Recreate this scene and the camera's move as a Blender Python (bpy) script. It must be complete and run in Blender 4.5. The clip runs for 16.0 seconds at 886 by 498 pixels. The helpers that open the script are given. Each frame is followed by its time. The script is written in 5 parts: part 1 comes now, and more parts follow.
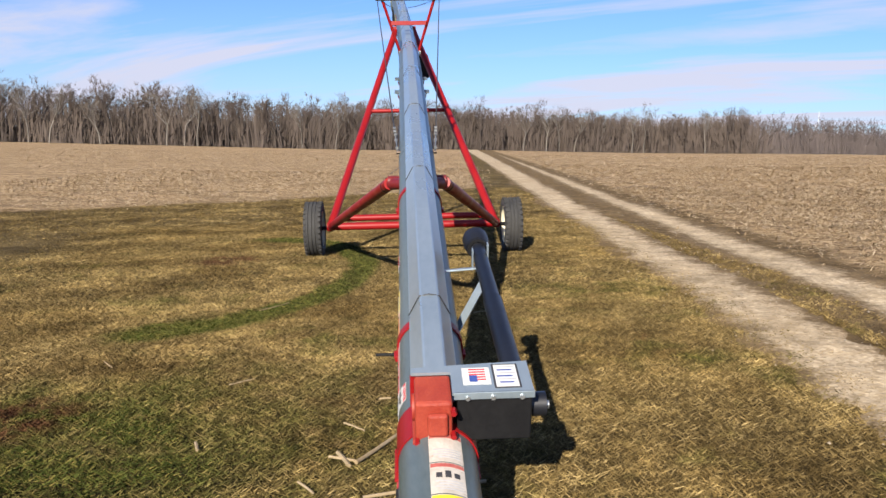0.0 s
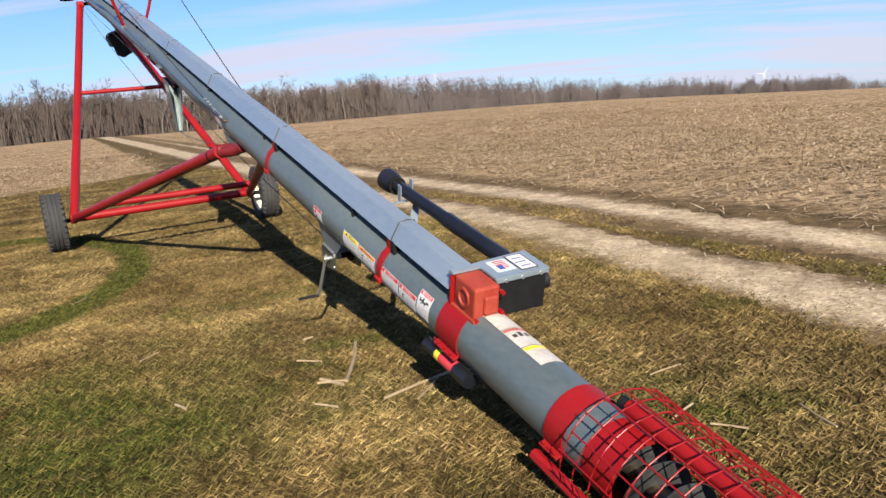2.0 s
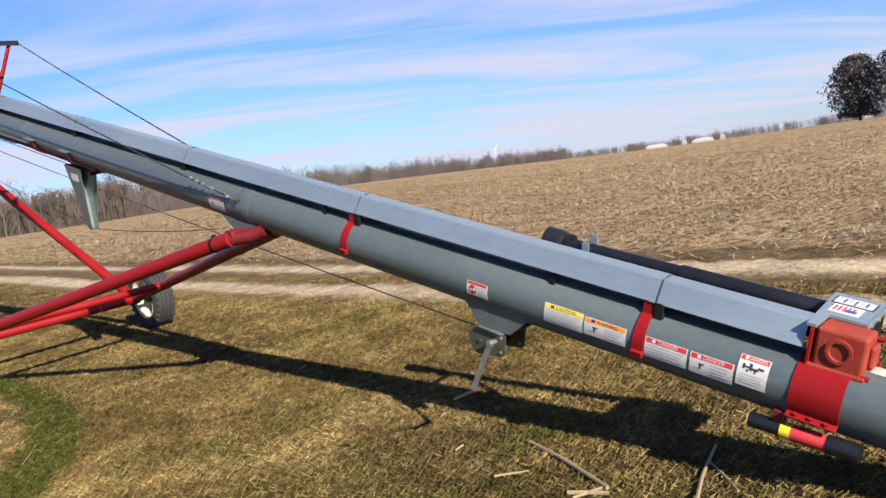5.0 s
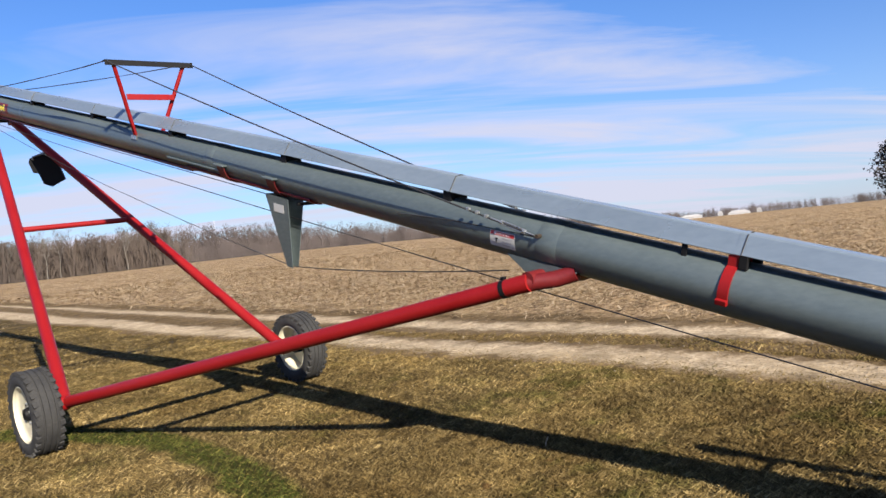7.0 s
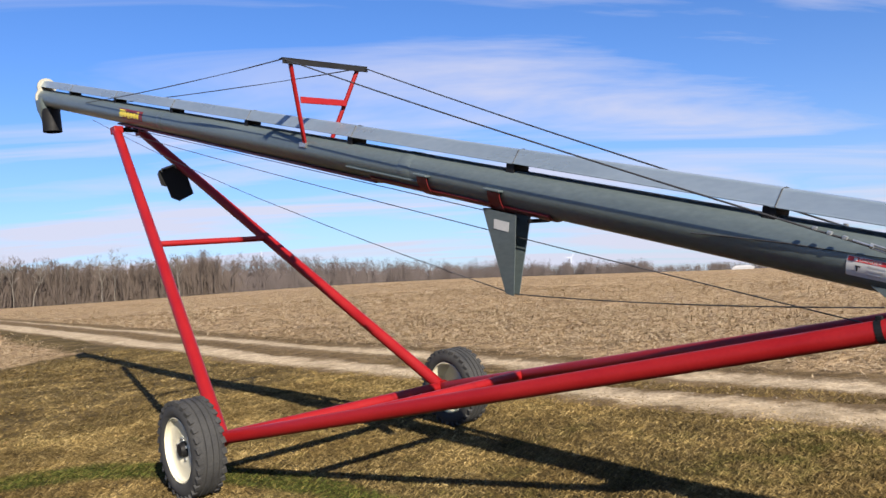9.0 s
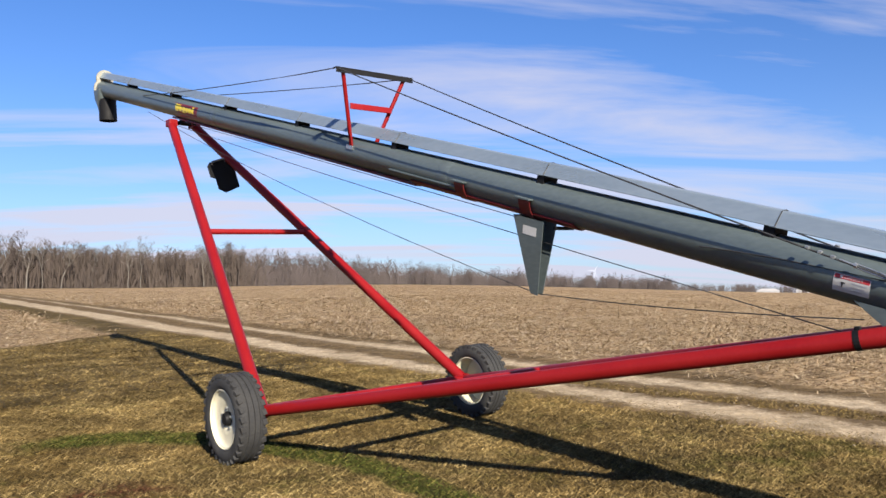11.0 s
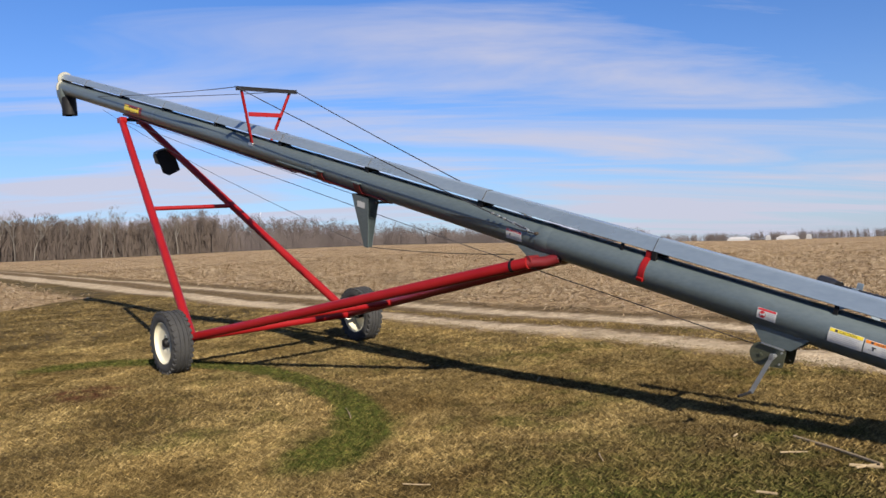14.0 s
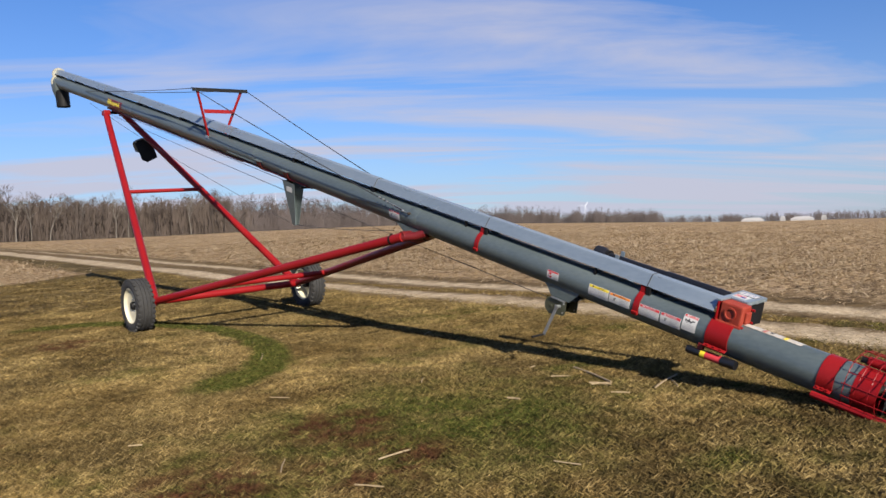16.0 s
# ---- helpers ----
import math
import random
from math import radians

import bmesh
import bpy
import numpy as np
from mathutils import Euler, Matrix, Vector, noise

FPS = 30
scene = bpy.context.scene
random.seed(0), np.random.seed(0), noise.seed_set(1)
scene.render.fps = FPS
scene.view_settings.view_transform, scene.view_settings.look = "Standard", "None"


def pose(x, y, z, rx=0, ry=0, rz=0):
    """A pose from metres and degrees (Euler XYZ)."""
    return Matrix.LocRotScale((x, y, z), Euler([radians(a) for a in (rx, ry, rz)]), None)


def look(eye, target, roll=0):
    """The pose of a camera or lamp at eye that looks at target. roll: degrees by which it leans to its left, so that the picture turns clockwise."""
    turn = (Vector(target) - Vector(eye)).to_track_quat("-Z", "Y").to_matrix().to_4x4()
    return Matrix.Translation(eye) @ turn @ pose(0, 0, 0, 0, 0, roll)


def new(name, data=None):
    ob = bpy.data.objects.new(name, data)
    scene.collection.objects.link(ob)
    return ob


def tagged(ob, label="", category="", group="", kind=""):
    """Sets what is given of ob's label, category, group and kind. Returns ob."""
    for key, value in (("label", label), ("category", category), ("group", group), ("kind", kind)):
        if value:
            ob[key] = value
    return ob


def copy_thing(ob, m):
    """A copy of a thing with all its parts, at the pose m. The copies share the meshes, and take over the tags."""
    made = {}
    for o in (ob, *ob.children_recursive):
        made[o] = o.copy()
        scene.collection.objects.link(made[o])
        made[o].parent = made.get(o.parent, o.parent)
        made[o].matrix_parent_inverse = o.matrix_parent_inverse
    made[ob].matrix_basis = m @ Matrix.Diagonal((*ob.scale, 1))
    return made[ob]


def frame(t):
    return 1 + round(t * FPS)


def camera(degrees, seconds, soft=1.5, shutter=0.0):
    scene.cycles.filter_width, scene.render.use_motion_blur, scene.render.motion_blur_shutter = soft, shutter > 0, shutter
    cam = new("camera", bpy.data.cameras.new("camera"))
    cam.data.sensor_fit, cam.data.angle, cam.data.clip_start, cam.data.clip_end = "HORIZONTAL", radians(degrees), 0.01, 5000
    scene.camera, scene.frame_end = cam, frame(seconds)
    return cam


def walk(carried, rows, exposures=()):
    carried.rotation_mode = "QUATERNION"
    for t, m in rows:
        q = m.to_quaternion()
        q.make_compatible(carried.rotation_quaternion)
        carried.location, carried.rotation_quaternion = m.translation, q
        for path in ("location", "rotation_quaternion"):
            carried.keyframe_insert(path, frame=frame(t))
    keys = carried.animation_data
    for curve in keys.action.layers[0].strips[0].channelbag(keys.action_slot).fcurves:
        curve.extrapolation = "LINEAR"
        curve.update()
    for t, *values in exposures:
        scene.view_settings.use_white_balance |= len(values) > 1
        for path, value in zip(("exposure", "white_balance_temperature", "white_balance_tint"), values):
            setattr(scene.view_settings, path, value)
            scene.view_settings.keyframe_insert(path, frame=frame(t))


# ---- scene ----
cam = camera(58.92, 16.0)
PATH = [
    (0, (-0.126, 3.396, 1.278), (-0.027, 5.377, 1.026), 1.27),
    (0.5, (-0.530, 3.315, 1.263), (-0.162, 5.261, 0.986), 0.50),
    (1, (-0.857, 3.207, 1.218), (-0.313, 5.111, 0.937), -1.32),
    (1.5, (-1.244, 3.146, 1.221), (-0.477, 4.969, 0.926), -2.66),
    (2, (-1.475, 3.162, 1.189), (-0.558, 4.907, 0.852), -3.94),
    (2.5, (-1.705, 3.232, 1.159), (-0.576, 4.817, 0.699), -5.89),
    (3, (-1.951, 3.501, 1.142), (-0.594, 4.907, 0.714), -6.82),
    (3.5, (-2.071, 3.876, 1.144), (-0.751, 5.322, 0.732), -8.72),
    (4, (-2.275, 4.184, 1.173), (-0.914, 5.612, 0.842), -8.74),
    (6.5, (-2.917, 6.012, 1.269), (-1.505, 7.427, 1.211), -6.72),
    (7, (-3.073, 6.421, 1.280), (-1.682, 7.858, 1.256), -5.86),
    (7.5, (-3.176, 6.792, 1.269), (-1.811, 8.253, 1.264), -5.65),
    (8, (-3.183, 7.195, 1.310), (-1.884, 8.716, 1.313), -5.11),
    (8.5, (-3.350, 7.523, 1.327), (-2.038, 9.032, 1.375), -4.14),
    (9, (-3.400, 7.782, 1.294), (-2.086, 9.287, 1.379), -3.43),
    (11.5, (-3.935, 7.173, 1.230), (-2.652, 8.704, 1.334), 0.81),
    (12, (-4.108, 6.742, 1.217), (-2.755, 8.213, 1.307), 0.63),
    (12.5, (-4.196, 6.218, 1.197), (-2.837, 7.684, 1.268), 0.28),
    (13, (-4.361, 5.775, 1.167), (-2.982, 7.223, 1.208), -0.09),
    (13.5, (-4.384, 5.357, 1.168), (-3.037, 6.835, 1.182), -2.00),
    (14, (-4.447, 4.900, 1.175), (-3.133, 6.408, 1.170), -2.07),
    (14.5, (-4.552, 4.448, 1.152), (-3.232, 5.950, 1.126), -2.16),
    (15, (-4.528, 3.980, 1.137), (-3.232, 5.503, 1.099), -1.98),
    (15.5, (-4.606, 3.538, 1.127), (-3.312, 5.062, 1.080), -2.08),
    (16, (-4.544, 3.084, 1.105), (-3.260, 4.616, 1.052), -2.00),
]
# the machine and the lawn round it lean with the ground, which rises towards +x
LEAN = Matrix.Rotation(radians(-2.4), 4, "Y")
walk(cam, [(t, look(eye, target, roll)) for t, eye, target, roll in PATH],
     exposures=((0, 1.16), (4, 1.18), (7, 1.14), (9, 1.16), (12, 1.05), (14, 0.91), (16, 0.81)))

# ---- sky, sun ----
SUN_TO = (LEAN.to_3x3() @ Vector((-0.57, -1.85, 1.0))).normalized()   # from the ground towards the sun
world = bpy.data.worlds.new("sky")
scene.world = world
world.use_nodes = True
wn, wl = world.node_tree.nodes, world.node_tree.links
wn.clear()
w_out = wn.new("ShaderNodeOutputWorld")
w_bg = wn.new("ShaderNodeBackground")
w_sky = wn.new("ShaderNodeTexSky")
w_sky.sky_type = "NISHITA"
w_sky.sun_disc = False
w_sky.sun_elevation = math.asin(SUN_TO.z)
w_sky.sun_rotation = math.atan2(SUN_TO.x, SUN_TO.y)
w_sky.air_density, w_sky.dust_density, w_sky.ozone_density = 1.0, 0.25, 2.5
w_bg.inputs["Strength"].default_value = 0.050
# thin cirrus: streaked noise on a flat layer overhead
w_tc = wn.new("ShaderNodeTexCoord")
w_sep = wn.new("ShaderNodeSeparateXYZ")
wl.new(w_tc.outputs["Generated"], w_sep.inputs[0])


def wmath(op, a, b=None):
    n = wn.new("ShaderNodeMath")
    n.operation = op
    for i, v in enumerate((a, b)):
        if v is None:
            continue
        if isinstance(v, (int, float)):
            n.inputs[i].default_value = v
        else:
            wl.new(v, n.inputs[i])
    return n.outputs[0]


w_den = wmath("ADD", wmath("MAXIMUM", w_sep.outputs[2], 0.0), 0.12)
w_comb = wn.new("ShaderNodeCombineXYZ")
wl.new(wmath("DIVIDE", w_sep.outputs[0], w_den), w_comb.inputs[0])
wl.new(wmath("DIVIDE", w_sep.outputs[1], w_den), w_comb.inputs[1])
w_map = wn.new("ShaderNodeMapping")
w_map.inputs["Scale"].default_value = (0.26, 1.0, 1)
w_map.inputs["Location"].default_value = (0.35, 0.9, 0)
w_turn = wn.new("ShaderNodeMapping")
w_turn.inputs["Rotation"].default_value = (0, 0, radians(-146))
wl.new(w_comb.outputs[0], w_turn.inputs["Vector"])
wl.new(w_turn.outputs[0], w_map.inputs["Vector"])
w_no = wn.new("ShaderNodeTexNoise")
w_no.inputs["Scale"].default_value = 1.15
w_no.inputs["Detail"].default_value = 7
w_no.inputs["Roughness"].default_value = 0.56
w_no.inputs["Distortion"].default_value = 0.7
wl.new(w_map.outputs[0], w_no.inputs["Vector"])
w_ramp = wn.new("ShaderNodeValToRGB")
w_ramp.color_ramp.elements[0].position = 0.46
w_ramp.color_ramp.elements[1].position = 0.64
wl.new(w_no.outputs["Fac"], w_ramp.inputs[0])
# haze towards the horizon
w_haze = wmath("MULTIPLY", wmath("POWER", wmath("SUBTRACT", 1.0, wmath("MINIMUM", wmath("MAXIMUM", w_sep.outputs[2], 0.0), 1.0)), 9.0), 0.60)
w_fac = wmath("MINIMUM", wmath("ADD", wmath("MULTIPLY", w_ramp.outputs[0], 0.82), w_haze), 0.92)
w_mix = wn.new("ShaderNodeMixRGB")
w_mix.inputs["Color2"].default_value = (6.5, 6.5, 7.9, 1)
w_tint = wn.new("ShaderNodeMixRGB")
w_tint.blend_type = "MULTIPLY"
w_tint.inputs["Fac"].default_value = 1.0
w_tint.inputs["Color2"].default_value = (0.56, 0.90, 1.45, 1)
wl.new(w_sky.outputs[0], w_tint.inputs["Color1"])
wl.new(w_fac, w_mix.inputs["Fac"])
wl.new(w_tint.outputs[0], w_mix.inputs["Color1"])
wl.new(w_mix.outputs[0], w_bg.inputs["Color"])
wl.new(w_bg.outputs[0], w_out.inputs["Surface"])

sun_data = bpy.data.lights.new("sun", "SUN")
sun_data.energy, sun_data.angle, sun_data.color = 5.0, radians(0.53), (1.0, 0.90, 0.76)
sun = new("sun", sun_data)
sun.matrix_world = look(SUN_TO * 60, (0, 0, 0))


# ---- materials ----
def nodes_of(name):
    m = bpy.data.materials.new(name)
    m.use_nodes = True
    nt = m.node_tree
    return m, nt.nodes, nt.links, nt.nodes["Principled BSDF"]


def noise_node(nd, lk, src, scale, detail=4, rough=0.55):
    n = nd.new("ShaderNodeTexNoise")
    n.inputs["Scale"].default_value = scale
    n.inputs["Detail"].default_value = detail
    n.inputs["Roughness"].default_value = rough
    lk.new(src, n.inputs["Vector"])
    return n.outputs["Fac"]


def ramp_node(nd, lk, src, stops):
    r = nd.new("ShaderNodeValToRGB")
    el = r.color_ramp.elements
    while len(el) < len(stops):
        el.new(0.5)
    for e, (p, c) in zip(el, stops):
        e.position = p
        e.color = (c, c, c, 1) if isinstance(c, (int, float)) else (*c, 1)
    lk.new(src, r.inputs[0])
    return r.outputs[0]


def mix_node(nd, lk, fac, a, b, blend="MIX"):
    m = nd.new("ShaderNodeMixRGB")
    m.blend_type = blend
    for i, v in enumerate((fac, a, b)):
        if isinstance(v, (int, float)):
            m.inputs[i].default_value = v if i == 0 else (v, v, v, 1)
        elif isinstance(v, tuple):
            m.inputs[i].default_value = (*v, 1)
        else:
            lk.new(v, m.inputs[i])
    return m.outputs[0]


def bump_node(nd, lk, src, strength, dist=0.01):
    b = nd.new("ShaderNodeBump")
    b.inputs["Strength"].default_value = strength
    b.inputs["Distance"].default_value = dist
    lk.new(src, b.inputs["Height"])
    return b.outputs[0]


ALBEDO_GAIN = 0.80     # shade deepened through colour: dims every surf() base alike against the raised exposure


def surf(name, c1, c2, rough=0.6, metal=0.0, big=2.0, small=60.0, bump=0.15, worn=None, worn_at=0.68, stretch=None, rand=0.0):
    """Two colours by coarse and fine noise, with gloss that varies, relief and worn patches."""
    m, nd, lk, bs = nodes_of(name)
    c1, c2 = tuple(v * ALBEDO_GAIN for v in c1), tuple(v * ALBEDO_GAIN for v in c2)
    tc = nd.new("ShaderNodeTexCoord")
    src = tc.outputs["Object"]
    if stretch:
        mp = nd.new("ShaderNodeMapping")
        mp.inputs["Scale"].default_value = stretch
        lk.new(src, mp.inputs["Vector"])
        src = mp.outputs[0]
    a = noise_node(nd, lk, src, big, 5, 0.6)
    b = noise_node(nd, lk, src, small, 3)
    f = mix_node(nd, lk, 0.4, a, b)
    f = ramp_node(nd, lk, f, [(0.36, 0.0), (0.64, 1.0)])
    col = mix_node(nd, lk, f, c1, c2)
    if rand:
        oi = nd.new("ShaderNodeObjectInfo")
        col = mix_node(nd, lk, 1.0, col, ramp_node(nd, lk, oi.outputs["Random"], [(0, 1 - rand), (1, 1.0)]), "MULTIPLY")
    if worn:
        wv = noise_node(nd, lk, src, big * 4, 8, 0.7)
        col = mix_node(nd, lk, ramp_node(nd, lk, wv, [(worn_at - 0.03, 0.0), (worn_at + 0.04, 1.0)]), col, worn)
    lk.new(col, bs.inputs["Base Color"])
    lk.new(ramp_node(nd, lk, a, [(0.3, max(0.03, rough - 0.12)), (0.7, min(1, rough + 0.1))]), bs.inputs["Roughness"])
    bs.inputs["Metallic"].default_value = metal
    if bump:
        lk.new(bump_node(nd, lk, b, bump, 0.004), bs.inputs["Normal"])
    return m


M_GALV = surf("galvanised steel", (0.120, 0.155, 0.162), (0.172, 0.212, 0.217), 0.42, 0.40, 1.6, 55, 0.05, worn=(0.15, 0.14, 0.12), worn_at=0.74, stretch=(1, 0.35, 1))
M_WINCH = surf("dull olive zinc", (0.095, 0.105, 0.070), (0.165, 0.170, 0.120), 0.45, 0.5, 6, 60, 0.1)
M_GUARD = surf("galvanised guard sheet", (0.32, 0.40, 0.46), (0.40, 0.48, 0.54), 0.32, 0.55, 2.2, 40, 0.05, stretch=(1, 0.3, 1))
M_ZINC = surf("bright zinc", (0.45, 0.47, 0.48), (0.6, 0.62, 0.62), 0.35, 0.8, 9, 90, 0.08)
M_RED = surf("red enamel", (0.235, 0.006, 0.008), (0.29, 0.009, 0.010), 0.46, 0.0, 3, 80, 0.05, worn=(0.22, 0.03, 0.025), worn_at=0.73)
M_RED.node_tree.nodes["Principled BSDF"].inputs["Specular IOR Level"].default_value = 0.28
M_REDOLD = surf("faded red casting paint", (0.26, 0.024, 0.012), (0.36, 0.050, 0.022), 0.65, 0.0, 12, 140, 0.35, worn=(0.3, 0.05, 0.03), worn_at=0.66)
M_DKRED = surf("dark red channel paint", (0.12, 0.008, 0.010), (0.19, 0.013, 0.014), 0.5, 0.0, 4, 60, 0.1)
M_BLACK = surf("black steel paint", (0.006, 0.006, 0.007), (0.012, 0.012, 0.013), 0.62, 0.0, 6, 80, 0.1)
M_BLACK.node_tree.nodes["Principled BSDF"].inputs["Specular IOR Level"].default_value = 0.2
M_PLAST = surf("black shaft plastic", (0.007, 0.008, 0.011), (0.013, 0.014, 0.019), 0.42, 0.0, 5, 120, 0.06)
M_TYRE = surf("weathered tyre rubber", (0.018, 0.018, 0.019), (0.045, 0.044, 0.042), 0.85, 0.0, 7, 70, 0.5, worn=(0.11, 0.10, 0.085), worn_at=0.69)
M_RIM = surf("cream rim enamel", (0.66, 0.61, 0.45), (0.73, 0.69, 0.53), 0.42, 0.0, 6, 60, 0.05, worn=(0.40, 0.30, 0.18), worn_at=0.72)
M_STEEL = surf("screw steel", (0.07, 0.050, 0.037), (0.20, 0.155, 0.12), 0.45, 0.8, 9, 60, 0.2)
M_CABLE = surf("steel cable", (0.05, 0.05, 0.052), (0.11, 0.11, 0.11), 0.55, 0.6, 20, 300, 0.2)
M_WHITE = surf("white decal", (0.58, 0.58, 0.56), (0.66, 0.66, 0.64), 0.45, 0.0, 9, 90, 0.02, worn=(0.5, 0.46, 0.38), worn_at=0.74)
M_DRED = surf("red decal print", (0.55, 0.03, 0.04), (0.62, 0.05, 0.06), 0.45, 0.0, 9, 90, 0.0)
M_YEL = surf("yellow decal print", (0.78, 0.60, 0.02), (0.82, 0.65, 0.05), 0.45, 0.0, 9, 90, 0.0)
M_ORG = surf("orange decal print", (0.80, 0.24, 0.02), (0.84, 0.29, 0.04), 0.45, 0.0, 9, 90, 0.0)
M_INK = surf("dark decal ink", (0.03, 0.03, 0.035), (0.05, 0.05, 0.055), 0.5, 0.0, 9, 90, 0.0)
M_GREY = surf("grey decal ink", (0.40, 0.40, 0.41), (0.50, 0.50, 0.51), 0.5, 0.0, 9, 90, 0.0)
M_BLUE = surf("blue decal ink", (0.03, 0.06, 0.26), (0.05, 0.09, 0.32), 0.5, 0.0, 9, 90, 0.0)
M_FADED = surf("sun-faded sticker", (0.44, 0.39, 0.33), (0.62, 0.57, 0.50), 0.5, 0.0, 14, 90, 0.02, worn=(0.30, 0.24, 0.19), worn_at=0.62)
M_PINK = surf("faded red print", (0.40, 0.085, 0.075), (0.50, 0.16, 0.13), 0.5, 0.0, 14, 90, 0.0)
M_HEAD = surf("sun-bleached cream head plate", (0.40, 0.385, 0.315), (0.50, 0.485, 0.41), 0.6, 0.1, 6, 60, 0.1)
M_BARK = surf("grey-brown bark", (0.055, 0.042, 0.035), (0.100, 0.078, 0.066), 0.95, 0.0, 0.3, 2, 0.0, rand=0.35)
M_PALE = surf("pale sycamore bark", (0.15, 0.133, 0.113), (0.25, 0.228, 0.20), 0.9, 0.0, 0.5, 3, 0.0, rand=0.2)
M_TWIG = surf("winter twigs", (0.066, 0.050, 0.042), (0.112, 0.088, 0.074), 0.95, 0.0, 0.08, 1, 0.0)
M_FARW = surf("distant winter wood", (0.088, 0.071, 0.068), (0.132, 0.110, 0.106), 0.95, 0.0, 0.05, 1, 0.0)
M_EVER = surf("dense dark windbreak crown", (0.040, 0.036, 0.031), (0.085, 0.075, 0.066), 0.9, 0.0, 0.4, 4, 0.0)
M_BARN = surf("white barn steel", (0.48, 0.49, 0.51), (0.55, 0.55, 0.57), 0.5, 0.1, 0.3, 3, 0.0)
M_TURB = surf("pale turbine enamel", (0.56, 0.60, 0.68), (0.60, 0.64, 0.72), 0.5, 0.0, 0.1, 1, 0.0)
M_WOOD = surf("dry corn stalk", (0.26, 0.185, 0.095), (0.40, 0.31, 0.19), 0.85, 0.0, 6, 60, 0.3, stretch=(1, 1, 1))


def ground_zones(nd, lk):
    """Masks by position, each with a ragged edge: the field, the green grass, and noise to share."""
    geo = nd.new("ShaderNodeNewGeometry")
    pos = geo.outputs["Position"]
    sep = nd.new("ShaderNodeSeparateXYZ")
    lk.new(pos, sep.inputs[0])

    def mth(op, a, b=None, c=None):
        n = nd.new("ShaderNodeMath")
        n.operation = op
        for i, v in enumerate((a, b, c)):
            if v is None:
                continue
            if isinstance(v, (int, float)):
                n.inputs[i].default_value = v
            else:
                lk.new(v, n.inputs[i])
        return n.outputs[0]

    x, y = sep.outputs[0], sep.outputs[1]
    n1 = noise_node(nd, lk, pos, 0.7, 5, 0.65)
    n2 = noise_node(nd, lk, pos, 3.5, 5, 0.65)
    wob = mth("ADD", mth("MULTIPLY", mth("SUBTRACT", n1, 0.5), 2.4), mth("MULTIPLY", mth("SUBTRACT", n2, 0.5), 1.0))
    right = mth("SUBTRACT", mth("SUBTRACT", x, mth("MULTIPLY", y, 0.085)), 3.75)
    lft = mth("MINIMUM", mth("MULTIPLY", mth("SUBTRACT", mth("SUBTRACT", y, mth("MULTIPLY", x, 0.62)), 26.2), 0.85),
              mth("SUBTRACT", mth("ADD", mth("MULTIPLY", y, 0.065), 0.35), x))
    fld = mth("ADD", mth("MAXIMUM", right, lft), mth("MULTIPLY", wob, 0.5))
    fld = ramp_node(nd, lk, mth("ADD", mth("MULTIPLY", fld, 0.5), 0.5), [(0.42, 0.0), (0.58, 1.0)])
    verge = mth("ADD", mth("SUBTRACT", x, mth("ADD", mth("MULTIPLY", y, 0.072), 1.6)), mth("MULTIPLY", wob, 0.35))
    verge = ramp_node(nd, lk, mth("ADD", mth("MULTIPLY", verge, 0.5), 0.5), [(0.40, 0.0), (0.56, 1.0)])
    return mth, pos, x, y, n1, n2, wob, fld, verge


def green_mask(nd, lk, mth, pos, x, y, wob):
    """A curved strip of fresh green where a tyre once circled, and loose patches near the walk."""
    cx, cy = mth("SUBTRACT", x, -2.1), mth("SUBTRACT", y, 11.9)
    r = mth("SQRT", mth("ADD", mth("MULTIPLY", mth("MULTIPLY", cx, cx), 1.0), mth("MULTIPLY", mth("MULTIPLY", cy, cy), 0.2675)))
    ring = mth("ABSOLUTE", mth("SUBTRACT", mth("ADD", r, mth("MULTIPLY", wob, 0.10)), 1.5))
    ring = ramp_node(nd, lk, ring, [(0.03, 1.0), (0.22, 0.0)])
    ring = mth("MULTIPLY", ring, ramp_node(nd, lk, mth("ADD", mth("MULTIPLY", cx, 0.5), 0.5), [(0.36, 0.0), (0.62, 1.0)]))
    patch = ramp_node(nd, lk, noise_node(nd, lk, pos, 0.55, 4, 0.6), [(0.46, 0.0), (0.60, 0.55)])
    near = ramp_node(nd, lk, mth("MULTIPLY", mth("SUBTRACT", y, 2.0), 0.05), [(0.12, 1.0), (0.62, 0.15)])
    # damper, greener turf where the yard dips beside the lower end
    def spot(px, py, k, hi):
        dx_, dy_ = mth("SUBTRACT", x, px), mth("MULTIPLY", mth("SUBTRACT", y, py), 0.8)
        d_ = mth("SQRT", mth("ADD", mth("MULTIPLY", dx_, dx_), mth("MULTIPLY", dy_, dy_)))
        return ramp_node(nd, lk, mth("MULTIPLY", mth("ADD", d_, mth("MULTIPLY", wob, 1.1)), k), [(0.30, hi), (1.0, 0.0)])

    dip = mth("MAXIMUM", spot(-1.55, 6.7, 0.66, 0.62), spot(-0.7, 4.7, 0.60, 0.20))
    return mth("MAXIMUM", mth("MAXIMUM", mth("MULTIPLY", ring, 1.3), dip), mth("MULTIPLY", patch, near))


